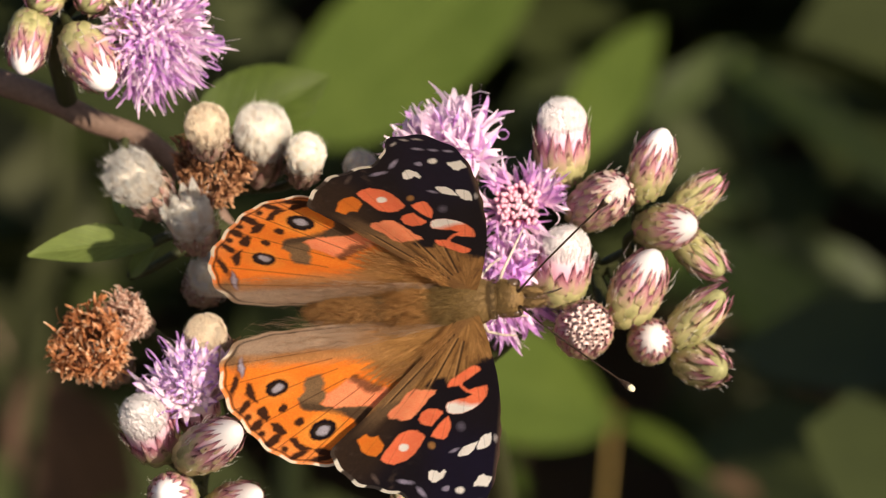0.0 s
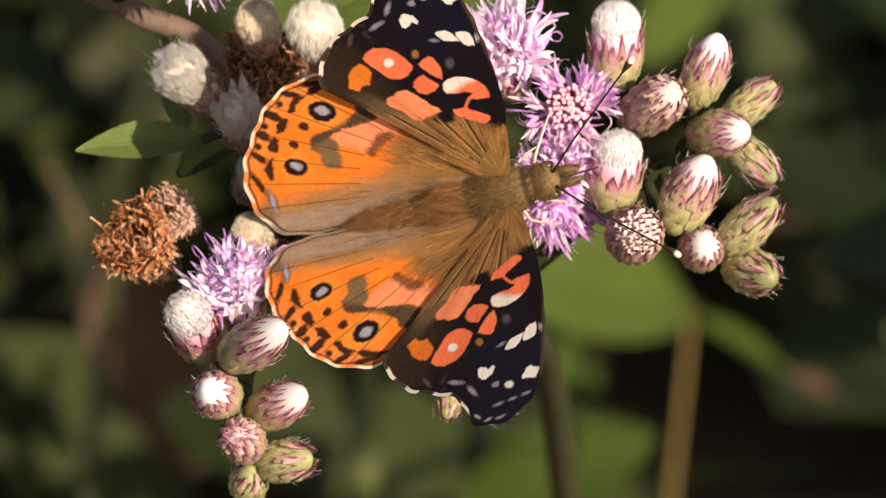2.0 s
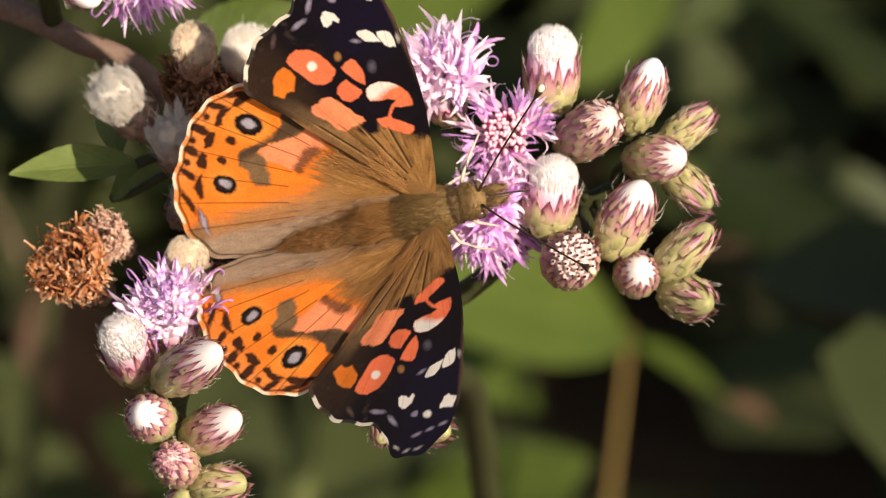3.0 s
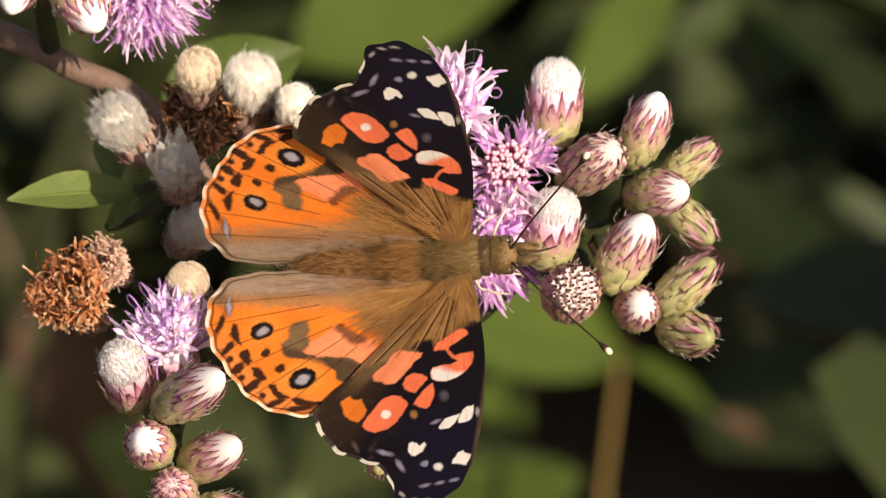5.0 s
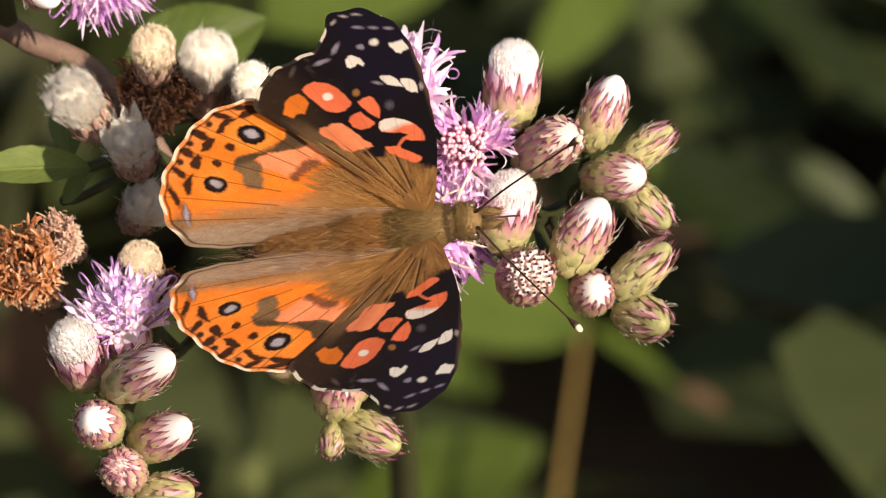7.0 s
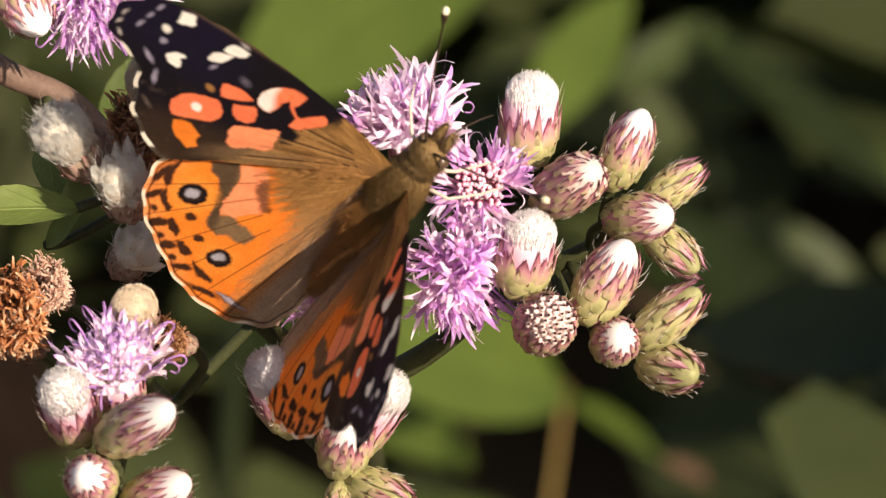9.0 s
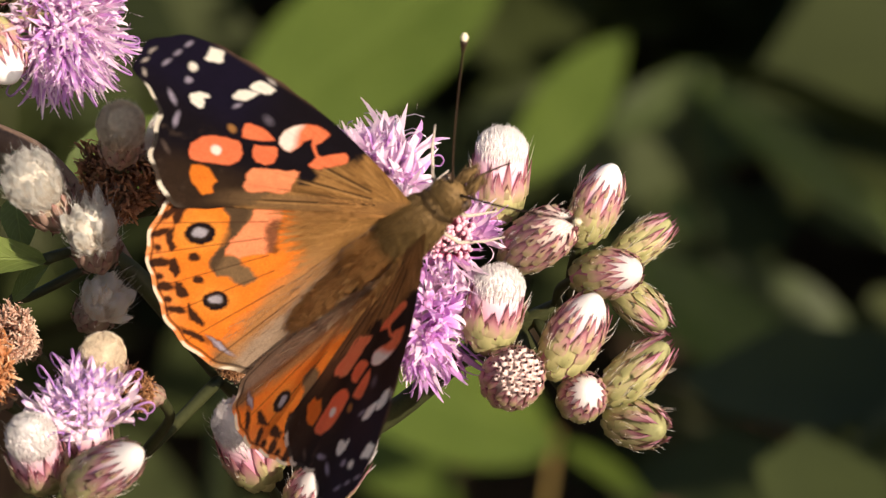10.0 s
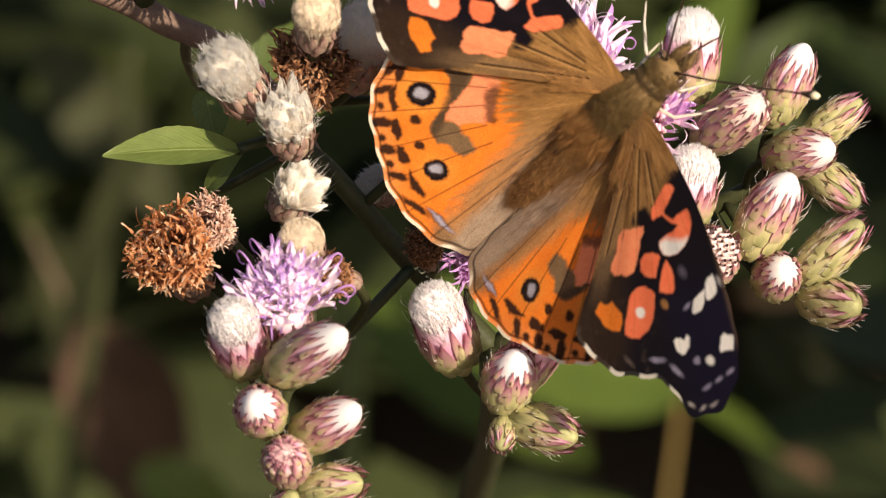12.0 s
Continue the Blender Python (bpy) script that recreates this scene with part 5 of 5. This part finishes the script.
def wing_mesh(name, edge, root, middle, colours, s, lift, around, across, tilt, stretch, fold=0.0):
    """A wing spun out from its middle, gently bowed and pleated along its veins."""
    e = smooth_line(np.array(edge + edge[:1]), 12)
    run = np.r_[0, np.cumsum(np.hypot(*np.diff(e, axis=0).T))]
    t = np.linspace(0, run[-1], around)
    ea, eb = np.interp(t, run, e[:, 0]), np.interp(t, run, e[:, 1])
    outward = np.hypot(ea - root[0], eb - root[1])
    ripple = 1 + 0.010 * np.sin(t * 1.9) * (outward > 15)
    r = np.linspace(0, 1, across) ** 0.85
    a = (middle[0] + (ea - middle[0])[:, None] * r * ripple[:, None]).ravel()
    b = (middle[1] + (eb - middle[1])[:, None] * r * ripple[:, None]).ravel()
    rim = np.tile(r, around)
    far = np.hypot(a - root[0], b - root[1])
    turn = np.arctan2(b - root[1], a - root[0])
    z = lift + np.clip(tilt[0] * (a - tilt[1]) + tilt[2] * (b - tilt[3]), -0.9, 0.7) + 0.03 * np.sin(turn * 26) * np.minimum(1, far / 14)
    col = np.c_[np.clip(colours(a, b, rim), 0, 1), np.ones(len(a))]
    a, b = stretch[0] * a + stretch[1], b + stretch[2] * a + stretch[3]
    # the inner margin folds in or out beside the body
    a = a + fold * step(7 - a, 0, 8)
    verts = np.stack([b, s * a, z], 1)
    i, j = np.meshgrid(np.arange(around - 1), np.arange(across - 1), indexing="ij")
    q = (i * across + j).ravel()
    faces = np.stack([q, q + across, q + across + 1, q + 1], 1)
    if s < 0:
        faces = faces[:, ::-1]
    return mesh_of(name, verts, faces.tolist(), WING, colour=col)


def wing_hair(name, s, count, seed, lift, length, sector, reach, mat=None):
    """Silky hair that lies along the inner wing."""
    r = np.random.default_rng(seed)
    ang = r.uniform(*sector, count)
    d = r.uniform(0.5, reach, count) * (0.35 + 0.65 * r.random(count))
    a, b = 0.8 + np.sin(ang) * d, -1.2 - np.cos(ang) * d
    ang2 = ang + r.normal(size=count) * 0.12
    ln = r.uniform(0.5, 1.0, count) * length
    roots = np.stack([b, s * a, np.full(count, lift)], 1)
    tips = np.stack([b - np.cos(ang2) * ln, s * (a + np.sin(ang2) * ln), lift + r.uniform(0.03, 0.14, count)], 1)
    v, f, al = hairs(roots, tips, 0.016, r, 0.07)
    return mesh_of(name, v, f, mat or FUR_GOLD, along=al)


def wing(name, s, fore):
    if fore:
        ob = part(name, wing_mesh(name, FORE_EDGE, (0.6, 0.3), (14, -2), fore_colours, s, 0.30, 520, 190, (0, 0, 0.10, -1.5), (1.004, 0.07, 0.005, -0.08)), butterfly)
        part("wing_hair", wing_hair("fore_hair", s, 700, 71, 0.20, 1.6, (0.85, 1.75), 6.5), ob)
    else:
        ob = part(name, wing_mesh(name, HIND_EDGE, (0.8, -1.5), (7, -12), hind_colours, s, -0.95, 520, 190, (-0.10, 10, 0, 0), (0.978, -0.34, 0.0, -0.16), -0.5 if s > 0 else 1.0), butterfly)
        part("wing_hair", wing_hair("hind_hair", s, 3800, 72, -0.55, 2.4, (-0.15, 1.05), 9.6), ob)
        part("fold_hair", wing_hair("fold_hair", s, 800, 73, -0.30, 3.6, (-0.16, 0.16), 19.5, FUR_PALE), ob)
    return ob


fore_left, fore_right = wing("left_forewing", 1, True), wing("right_forewing", -1, True)
hind_left, hind_right = wing("left_hindwing", 1, False), wing("right_hindwing", -1, False)


def ellipsoid(centre, radii, n=20, m=14):
    vs, fs = [], []
    for i in range(m + 1):
        p = math.pi * i / m
        for k in range(n):
            a = math.tau * k / n
            vs.append((centre[0] - radii[0] * math.cos(p), centre[1] + radii[1] * math.sin(p) * math.cos(a), centre[2] + radii[2] * math.sin(p) * math.sin(a)))
    for i in range(m):
        for k in range(n):
            fs.append((i * n + k, i * n + (k + 1) % n, (i + 1) * n + (k + 1) % n, (i + 1) * n + k))
    return np.array(vs), fs, np.linspace(0, 1, len(vs))


def fur(name, centre, radii, count, length, seed, back=0.8, mat=None, top_only=True):
    """A coat of hair swept to the tail."""
    r = np.random.default_rng(seed)
    p = r.normal(size=(count, 3))
    p /= np.linalg.norm(p, axis=1, keepdims=True)
    if top_only:
        p[:, 2] = np.where(p[:, 2] < -0.35, -p[:, 2], p[:, 2])
    roots = p * radii + centre
    tips = roots + (p * 0.10 + np.array([-back, 0, 0.03]) + r.normal(size=(count, 3)) * 0.14) * length * r.uniform(0.6, 1.2, (count, 1))
    v, f, al = hairs(roots, tips, 0.019, r, 0.12)
    return mesh_of(name, v, f, mat or FUR, along=al)


v, f, a = ellipsoid((-0.6, 0, 0.5), (4.0, 2.35, 2.1))
thorax = part("thorax", mesh_of("thorax", v, f, BODY), butterfly)
part("fur", fur("thorax_fur", (-0.6, 0, 0.5), (4.0, 2.35, 2.1), 6000, 1.4, 81), thorax)
# the abdomen: ringed, tapering, sinking towards its end
pts = [(-3.4, 0, 0.3), (-5.0, 0, 0.2), (-7.0, 0, 0.0), (-9.0, 0, -0.3), (-11.0, 0, -0.7), (-13.0, 0, -1.2), (-14.8, 0, -1.7), (-15.8, 0, -2.0)]
line = smooth_line(pts, 8)
s = np.linspace(0, 1, len(line))
v, f, a = tube(line, np.interp(s, [0, 0.15, 0.45, 0.75, 0.93, 1], [1.3, 1.75, 1.9, 1.5, 0.9, 0.35]) * (1 + 0.045 * np.cos(s * 2 * math.pi * 8)), 18)
waist = fur("waist_fur", (-4.3, 0, 0.35), (2.8, 2.3, 1.9), 2200, 3.0, 84, mat=FUR_GOLD)
abdomen = part("abdomen", mesh_of("abdomen", v, f, BODY), butterfly)
part("fur", fur("abdomen_fur", (-8.2, 0, -0.2), (7.2, 1.72, 1.72), 6500, 1.6, 82, mat=FUR_BROWN), abdomen)
part("waist_fur", waist, abdomen)
part("dark_fur", fur("abdomen_dark_fur", (-8.0, 0, -0.2), (6.6, 1.76, 1.76), 500, 1.2, 85, mat=FUR_DARK), abdomen)
v, f, a = ellipsoid((3.8, 0, 0.3), (1.45, 1.6, 1.4))
head = part("head", mesh_of("head", v, f, BODY), butterfly)
part("fur", fur("head_fur", (3.6, 0, 0.35), (1.4, 1.7, 1.4), 3200, 1.25, 83, back=0.1, top_only=False), head)
part("dark_fur", fur("head_dark_fur", (3.7, 0, 0.4), (1.45, 1.7, 1.4), 900, 1.1, 88, back=0.0, mat=FUR_DARK, top_only=False), head)
part("collar_fur", fur("collar_fur", (2.6, 0, 0.45), (0.35, 1.85, 1.78), 700, 0.7, 87, mat=FUR_DARK), head)
for s in (1, -1):
    v, f, a = ellipsoid((4.3, s * 1.36, 0.25), (0.72, 0.5, 0.75), 16, 12)
    part("eye", mesh_of("eye", v, f, EYE), head)
    v, f, a = tube(smooth_line([(4.6, s * 0.45, -0.1), (5.5, s * 0.60, 0.1), (6.4, s * 0.56, 0.35), (7.2, s * 0.42, 0.5)], 4), np.interp(np.linspace(0, 1, 13), [0, 0.5, 1], [0.36, 0.46, 0.12]), 8)
    palp = part("palp", mesh_of("palp", v, f, BODY), head)
    part("fur", fur("palp_fur", (5.7, s * 0.56, 0.15), (1.3, 0.46, 0.48), 420, 0.9, 86, back=-0.8, mat=FUR_DARK, top_only=False), palp)
v, f, a = tube(smooth_line([(5.2, 0, -0.3), (6.6, 0, -1.2), (7.4, 0, -3.2), (7.6, 0, -5.2)], 6), np.linspace(0.14, 0.07, 19), 6)
part("proboscis", mesh_of("proboscis", v, f, ANTENNA), head)


def antenna(name, s):
    line = smooth_line([(0, 0, 0), (4, 0.10 * s, 0.1), (8.5, 0.0, 0.15), (12.2, -0.1 * s, 0.05), (13.9, -0.12 * s, 0)], 8)
    q = np.linspace(0, 1, len(line))
    v, f, a = tube(line, np.interp(q, [0, 0.1, 0.78, 0.88, 0.97, 1], [0.16, 0.10, 0.085, 0.26, 0.36, 0.30]), 8)
    ob = part(name, mesh_of(name, v, f, ANTENNA), butterfly)
    v, f, a = ellipsoid((14.1, -0.12 * s, 0), (0.46, 0.33, 0.33), 10, 8)
    part("antenna_tip", mesh_of("antenna_tip", v, f, ANTENNA_TIP), ob, label="cream-white antenna tip")
    return ob


antenna_left, antenna_right = antenna("left_antenna", 1), antenna("right_antenna", -1)
for s, pts in ((1, [(2.6, 1.2, -0.6), (3.4, 2.6, 0.0), (4.5, 4.6, -0.7), (5.2, 6.2, -2.2)]), (-1, [(2.4, -1.0, -1.2), (2.8, -1.8, -2.4), (3.4, -2.2, -4.2), (3.9, -2.5, -5.8)]),
               (1, [(0.4, 1.2, -1.2), (0.8, 2.2, -2.4), (1.2, 2.8, -4.6), (1.8, 3.2, -6.6)]), (-1, [(0.4, -1.4, -1.0), (0.9, -3.2, -1.8), (1.6, -4.0, -4.8), (2.4, -4.4, -7.0)])):
    line = np.array(pts)
    fine = np.concatenate([np.linspace(p, q, 4)[:-1] for p, q in zip(line[:-1], line[1:])] + [line[-1:]])
    v, f, a = tube(fine, np.linspace(0.20, 0.08, len(fine)), 7)
    part("leg", mesh_of("leg", v, f, LEG), butterfly)



def motions():
    """The stand sways in the wind; the insect turns on it and works its wings."""
    walk(plant, [
    (0.0, pose(-0.0030, 0.0023, 0.9488, 52.86, -2.83, -3.73)),
    (0.5, pose(-0.0003, 0.0044, 0.9518, 52.11, -2.40, -3.06)),
    (1.0, pose(-0.0050, 0.0028, 0.9496, 53.23, -2.88, -3.81)),
    (1.5, pose(-0.0050, 0.0016, 0.9479, 52.91, -3.37, -4.41)),
    (2.0, pose(-0.0059, 0.0017, 0.9480, 52.33, -2.89, -3.68)),
    (2.5, pose(-0.0061, 0.0018, 0.9482, 51.89, -2.89, -3.66)),
    (3.0, pose(-0.0061, 0.0016, 0.9480, 51.81, -2.71, -3.42)),
    (3.2, pose(-0.0061, 0.0016, 0.9479, 53.38, -2.94, -3.94)),
    (4.8, pose(-0.0058, 0.0004, 0.9462, 50.70, -1.87, -2.26)),
    (5.0, pose(-0.0054, 0.0006, 0.9466, 50.85, -1.90, -2.32)),
    (5.5, pose(-0.0047, 0.0002, 0.9459, 50.81, -1.68, -2.07)),
    (6.0, pose(-0.0054, 0.0001, 0.9457, 50.92, -1.98, -2.44)),
    (6.5, pose(-0.0059, 0.0003, 0.9460, 50.96, -1.68, -2.08)),
    (7.0, pose(-0.0062, 0.0000, 0.9456, 51.46, -2.12, -2.68)),
    (7.2, pose(-0.0062, 0.0000, 0.9456, 51.39, -2.07, -2.62)),
    (8.8, pose(-0.0033, 0.0019, 0.9484, 49.93, -1.08, -1.31)),
    (9.0, pose(-0.0032, 0.0014, 0.9475, 50.91, -1.39, -1.76)),
    (9.5, pose(-0.0056, 0.0002, 0.9458, 50.30, -1.49, -1.84)),
    (10.0, pose(-0.0052, 0.0009, 0.9469, 49.16, -0.91, -1.13)),
    (10.5, pose(-0.0083, -0.0003, 0.9450, 50.27, -1.67, -2.02)),
    (11.0, pose(-0.0012, 0.0009, 0.9470, 48.55, -1.01, -1.12)),
    (11.5, pose(-0.0028, 0.0016, 0.9479, 49.81, -1.17, -1.28)),
    (12.0, pose(0.0009, 0.0045, 0.9521, 48.54, -0.41, -0.35)),
    ])
    walk(butterfly, [
    (0.0, pose(0.0025, -0.0061, 0.9552, 62.72, -10.14, -10.82)),
    (0.5, pose(0.0047, -0.0038, 0.9585, 57.44, -15.90, -13.31)),
    (1.0, pose(0.0004, -0.0053, 0.9564, 59.41, -11.22, -4.52)),
    (1.5, pose(-0.0003, -0.0061, 0.9551, 58.69, -18.09, -5.50)),
    (2.0, pose(-0.0015, -0.0060, 0.9555, 59.21, -19.25, -6.18)),
    (2.5, pose(-0.0012, -0.0058, 0.9557, 58.18, -17.02, -0.54)),
    (3.0, pose(-0.0024, -0.0058, 0.9558, 54.49, -22.07, -8.57)),
    (3.2, pose(-0.0023, -0.0057, 0.9560, 57.52, -22.23, -2.28)),
    (4.8, pose(0.0007, -0.0074, 0.9535, 59.98, -11.52, -1.47)),
    (5.0, pose(0.0007, -0.0075, 0.9532, 61.62, -11.13, -10.55)),
    (5.5, pose(0.0023, -0.0084, 0.9519, 61.27, -1.51, -8.04)),
    (6.0, pose(0.0030, -0.0079, 0.9527, 61.22, -5.10, -7.61)),
    (6.5, pose(0.0019, -0.0075, 0.9533, 56.19, -10.84, -4.32)),
    (7.0, pose(0.0008, -0.0075, 0.9532, 55.20, -14.57, -7.05)),
    (7.2, pose(0.0007, -0.0076, 0.9532, 53.61, -12.08, -4.05)),
    (8.8, pose(0.0015, -0.0020, 0.9611, 64.49, -45.34, -17.84)),
    (9.0, pose(0.0009, -0.0019, 0.9614, 62.12, -57.53, -16.56)),
    (9.5, pose(-0.0001, -0.0027, 0.9602, 54.50, -51.34, -6.95)),
    (10.0, pose(0.0027, -0.0017, 0.9617, 54.98, -46.10, -1.53)),
    (10.5, pose(-0.0000, -0.0025, 0.9604, 52.48, -47.17, 0.72)),
    (11.0, pose(0.0075, -0.0011, 0.9625, 52.60, -48.04, 1.23)),
    (11.5, pose(0.0057, -0.0007, 0.9628, 52.98, -48.80, 2.18)),
    (12.0, pose(0.0105, 0.0024, 0.9670, 60.17, -46.56, -3.80)),
    ])
    for wing, s, rows in (
        (fore_left, 1, [(0.0, 53.7, -5.1, 1.1), (0.5, 36.3, 1.0, 1.0), (1.0, 42.6, 2.3, 1.2), (1.5, 39.4, -0.8, 0.4), (2.0, 42.0, -1.9, 0.5), (2.5, 41.2, -2.3, 1.1), (3.0, 39.5, -2.8, 1.6), (3.2, 42.7, -3.6, 0.3), (4.8, 48.4, -1.4, 1.6), (5.0, 45.0, -1.5, 0.5), (5.5, 43.7, -1.2, 1.4), (6.0, 53.9, -4.1, 0.1), (6.5, 51.4, -1.9, -0.2), (7.0, 51.1, -2.9, -0.9), (7.2, 51.9, -2.7, 0.1), (8.8, 40.2, -2.5, 0.6), (9.0, 44.1, -6.3, -0.6), (9.5, 41.8, -1.1, 1.2), (10.0, 42.7, 4.4, 0.8), (10.5, 38.4, 4.1, 0.3), (11.0, 38.2, 6.5, 1.4), (11.5, 40.9, 3.9, 2.0), (12.0, 24.1, 3.9, 2.9)]),
        (fore_right, -1, [(0.0, 55.5, -4.0, -1.0), (0.5, 44.7, -0.5, -0.6), (1.0, 51.2, 1.1, -0.7), (1.5, 47.0, -0.7, -1.2), (2.0, 50.4, -1.2, -1.2), (2.5, 48.3, 0.1, -0.5), (3.0, 42.5, -0.5, -2.4), (3.2, 46.7, -1.0, -1.2), (4.8, 50.7, -1.3, -1.1), (5.0, 49.5, -1.2, -1.0), (5.5, 47.6, -3.2, -0.9), (6.0, 57.9, -5.0, -1.9), (6.5, 56.2, -4.2, -2.5), (7.0, 57.2, -5.2, -2.2), (7.2, 57.6, -6.5, -1.4), (8.8, 43.0, -2.5, -0.3), (9.0, 47.2, 3.1, -1.8), (9.5, 51.3, 15.5, -0.1), (10.0, 49.0, 24.6, 0.4), (10.5, 52.9, 25.3, 2.4), (11.0, 47.1, 25.4, 1.8), (11.5, 43.6, 17.3, 1.9), (12.0, 27.3, 9.4, 1.7)]),
        (hind_left, 1, [(0.0, 55.0, -2.7, -0.6), (0.5, 37.5, -3.1, -1.6), (1.0, 42.8, 0.8, -2.7), (1.5, 39.6, -0.9, -1.5), (2.0, 42.1, -0.2, -1.4), (2.5, 41.4, 0.4, -2.8), (3.0, 41.1, -0.6, -1.1), (3.2, 43.4, -0.8, -1.3), (4.8, 48.9, 2.0, -1.3), (5.0, 45.6, -0.5, -0.9), (5.5, 44.0, 2.0, -2.1), (6.0, 53.2, -0.9, -0.5), (6.5, 50.8, 0.3, 0.6), (7.0, 50.7, -1.9, 0.7), (7.2, 51.8, -0.7, -0.3), (8.8, 41.9, 2.6, -1.0), (9.0, 44.3, -0.6, -0.7), (9.5, 44.2, 2.1, -0.2), (10.0, 44.9, 4.9, 0.6), (10.5, 39.7, 3.7, 0.8), (11.0, 40.0, 3.7, -0.1), (11.5, 42.2, 3.6, -0.6), (12.0, 24.9, 5.3, -0.5)]),
        (hind_right, -1, [(0.0, 52.5, -2.9, 1.4), (0.5, 41.6, 1.3, 1.4), (1.0, 49.0, 1.7, 3.1), (1.5, 44.8, 3.7, 2.5), (2.0, 48.4, 3.0, 2.5), (2.5, 46.4, 3.6, 2.7), (3.0, 40.0, 3.6, 1.9), (3.2, 45.0, 3.7, 2.2), (4.8, 51.0, 1.8, 1.6), (5.0, 49.8, 1.5, 1.8), (5.5, 47.6, 0.2, 2.3), (6.0, 56.3, -2.2, 3.7), (6.5, 54.8, -3.2, 3.1), (7.0, 56.0, -4.3, 3.2), (7.2, 57.3, -4.9, 2.5), (8.8, 43.1, 0.4, 0.0), (9.0, 47.4, 0.7, 0.0), (9.5, 51.2, 5.0, 0.0), (10.0, 49.2, 2.2, 0.0), (10.5, 51.7, 6.2, -1.8), (11.0, 45.6, 4.6, -2.0), (11.5, 42.1, 5.5, -2.6), (12.0, 25.3, 1.7, -2.9)]),
    ):
        walk(wing, [(t, pose(0, s * 0.0012, 0.0012, s * lift) @ pose(0, 0, 0, 0, twist, s * sweep)) for t, lift, sweep, twist in rows])
    for feeler, s, rows in (
        (antenna_left, 1, [(0.0, 39.3, 18.4), (0.5, 37.2, 12.0), (1.0, 36.8, 25.1), (1.5, 37.3, 11.0), (2.0, 38.1, 15.7), (2.5, 36.5, 17.7), (3.0, 34.5, 28.0), (4.8, 43.9, 27.6), (5.5, 38.5, 22.3), (6.0, 35.0, 25.7), (7.0, 24.4, 24.6), (8.8, 31.5, 15.2), (9.0, 21.8, 13.9), (9.5, 33.2, 16.0), (10.0, 38.0, 18.8), (10.5, 35.9, 17.2), (11.0, 32.4, 16.7), (11.5, 30.9, 10.4), (12.0, 25.9, 17.9)]),
        (antenna_right, -1, [(0.0, -36.5, 18.5), (0.5, -39.1, 14.6), (1.0, -39.1, 19.9), (1.5, -40.1, 15.7), (2.0, -39.4, 15.6), (2.5, -37.3, 28.1), (3.0, -40.9, 17.4), (5.0, -39.3, 25.9), (5.5, -37.1, 23.2), (6.0, -42.0, 22.9), (6.5, -49.5, 19.6), (7.0, -49.6, 13.6), (8.8, -45.2, 12.3), (9.0, -53.1, 10.0), (9.5, -43.0, 29.4), (10.0, -43.0, 21.0), (10.5, -45.1, 16.9), (11.0, -45.6, 18.7), (11.5, -47.3, 11.1), (12.0, -42.7, 10.2)]),
    ):
        walk(feeler, [(t, pose(0.005, s * 0.0007, 0.0012, 0, -rise, turn)) for t, turn, rise in rows])


motions()
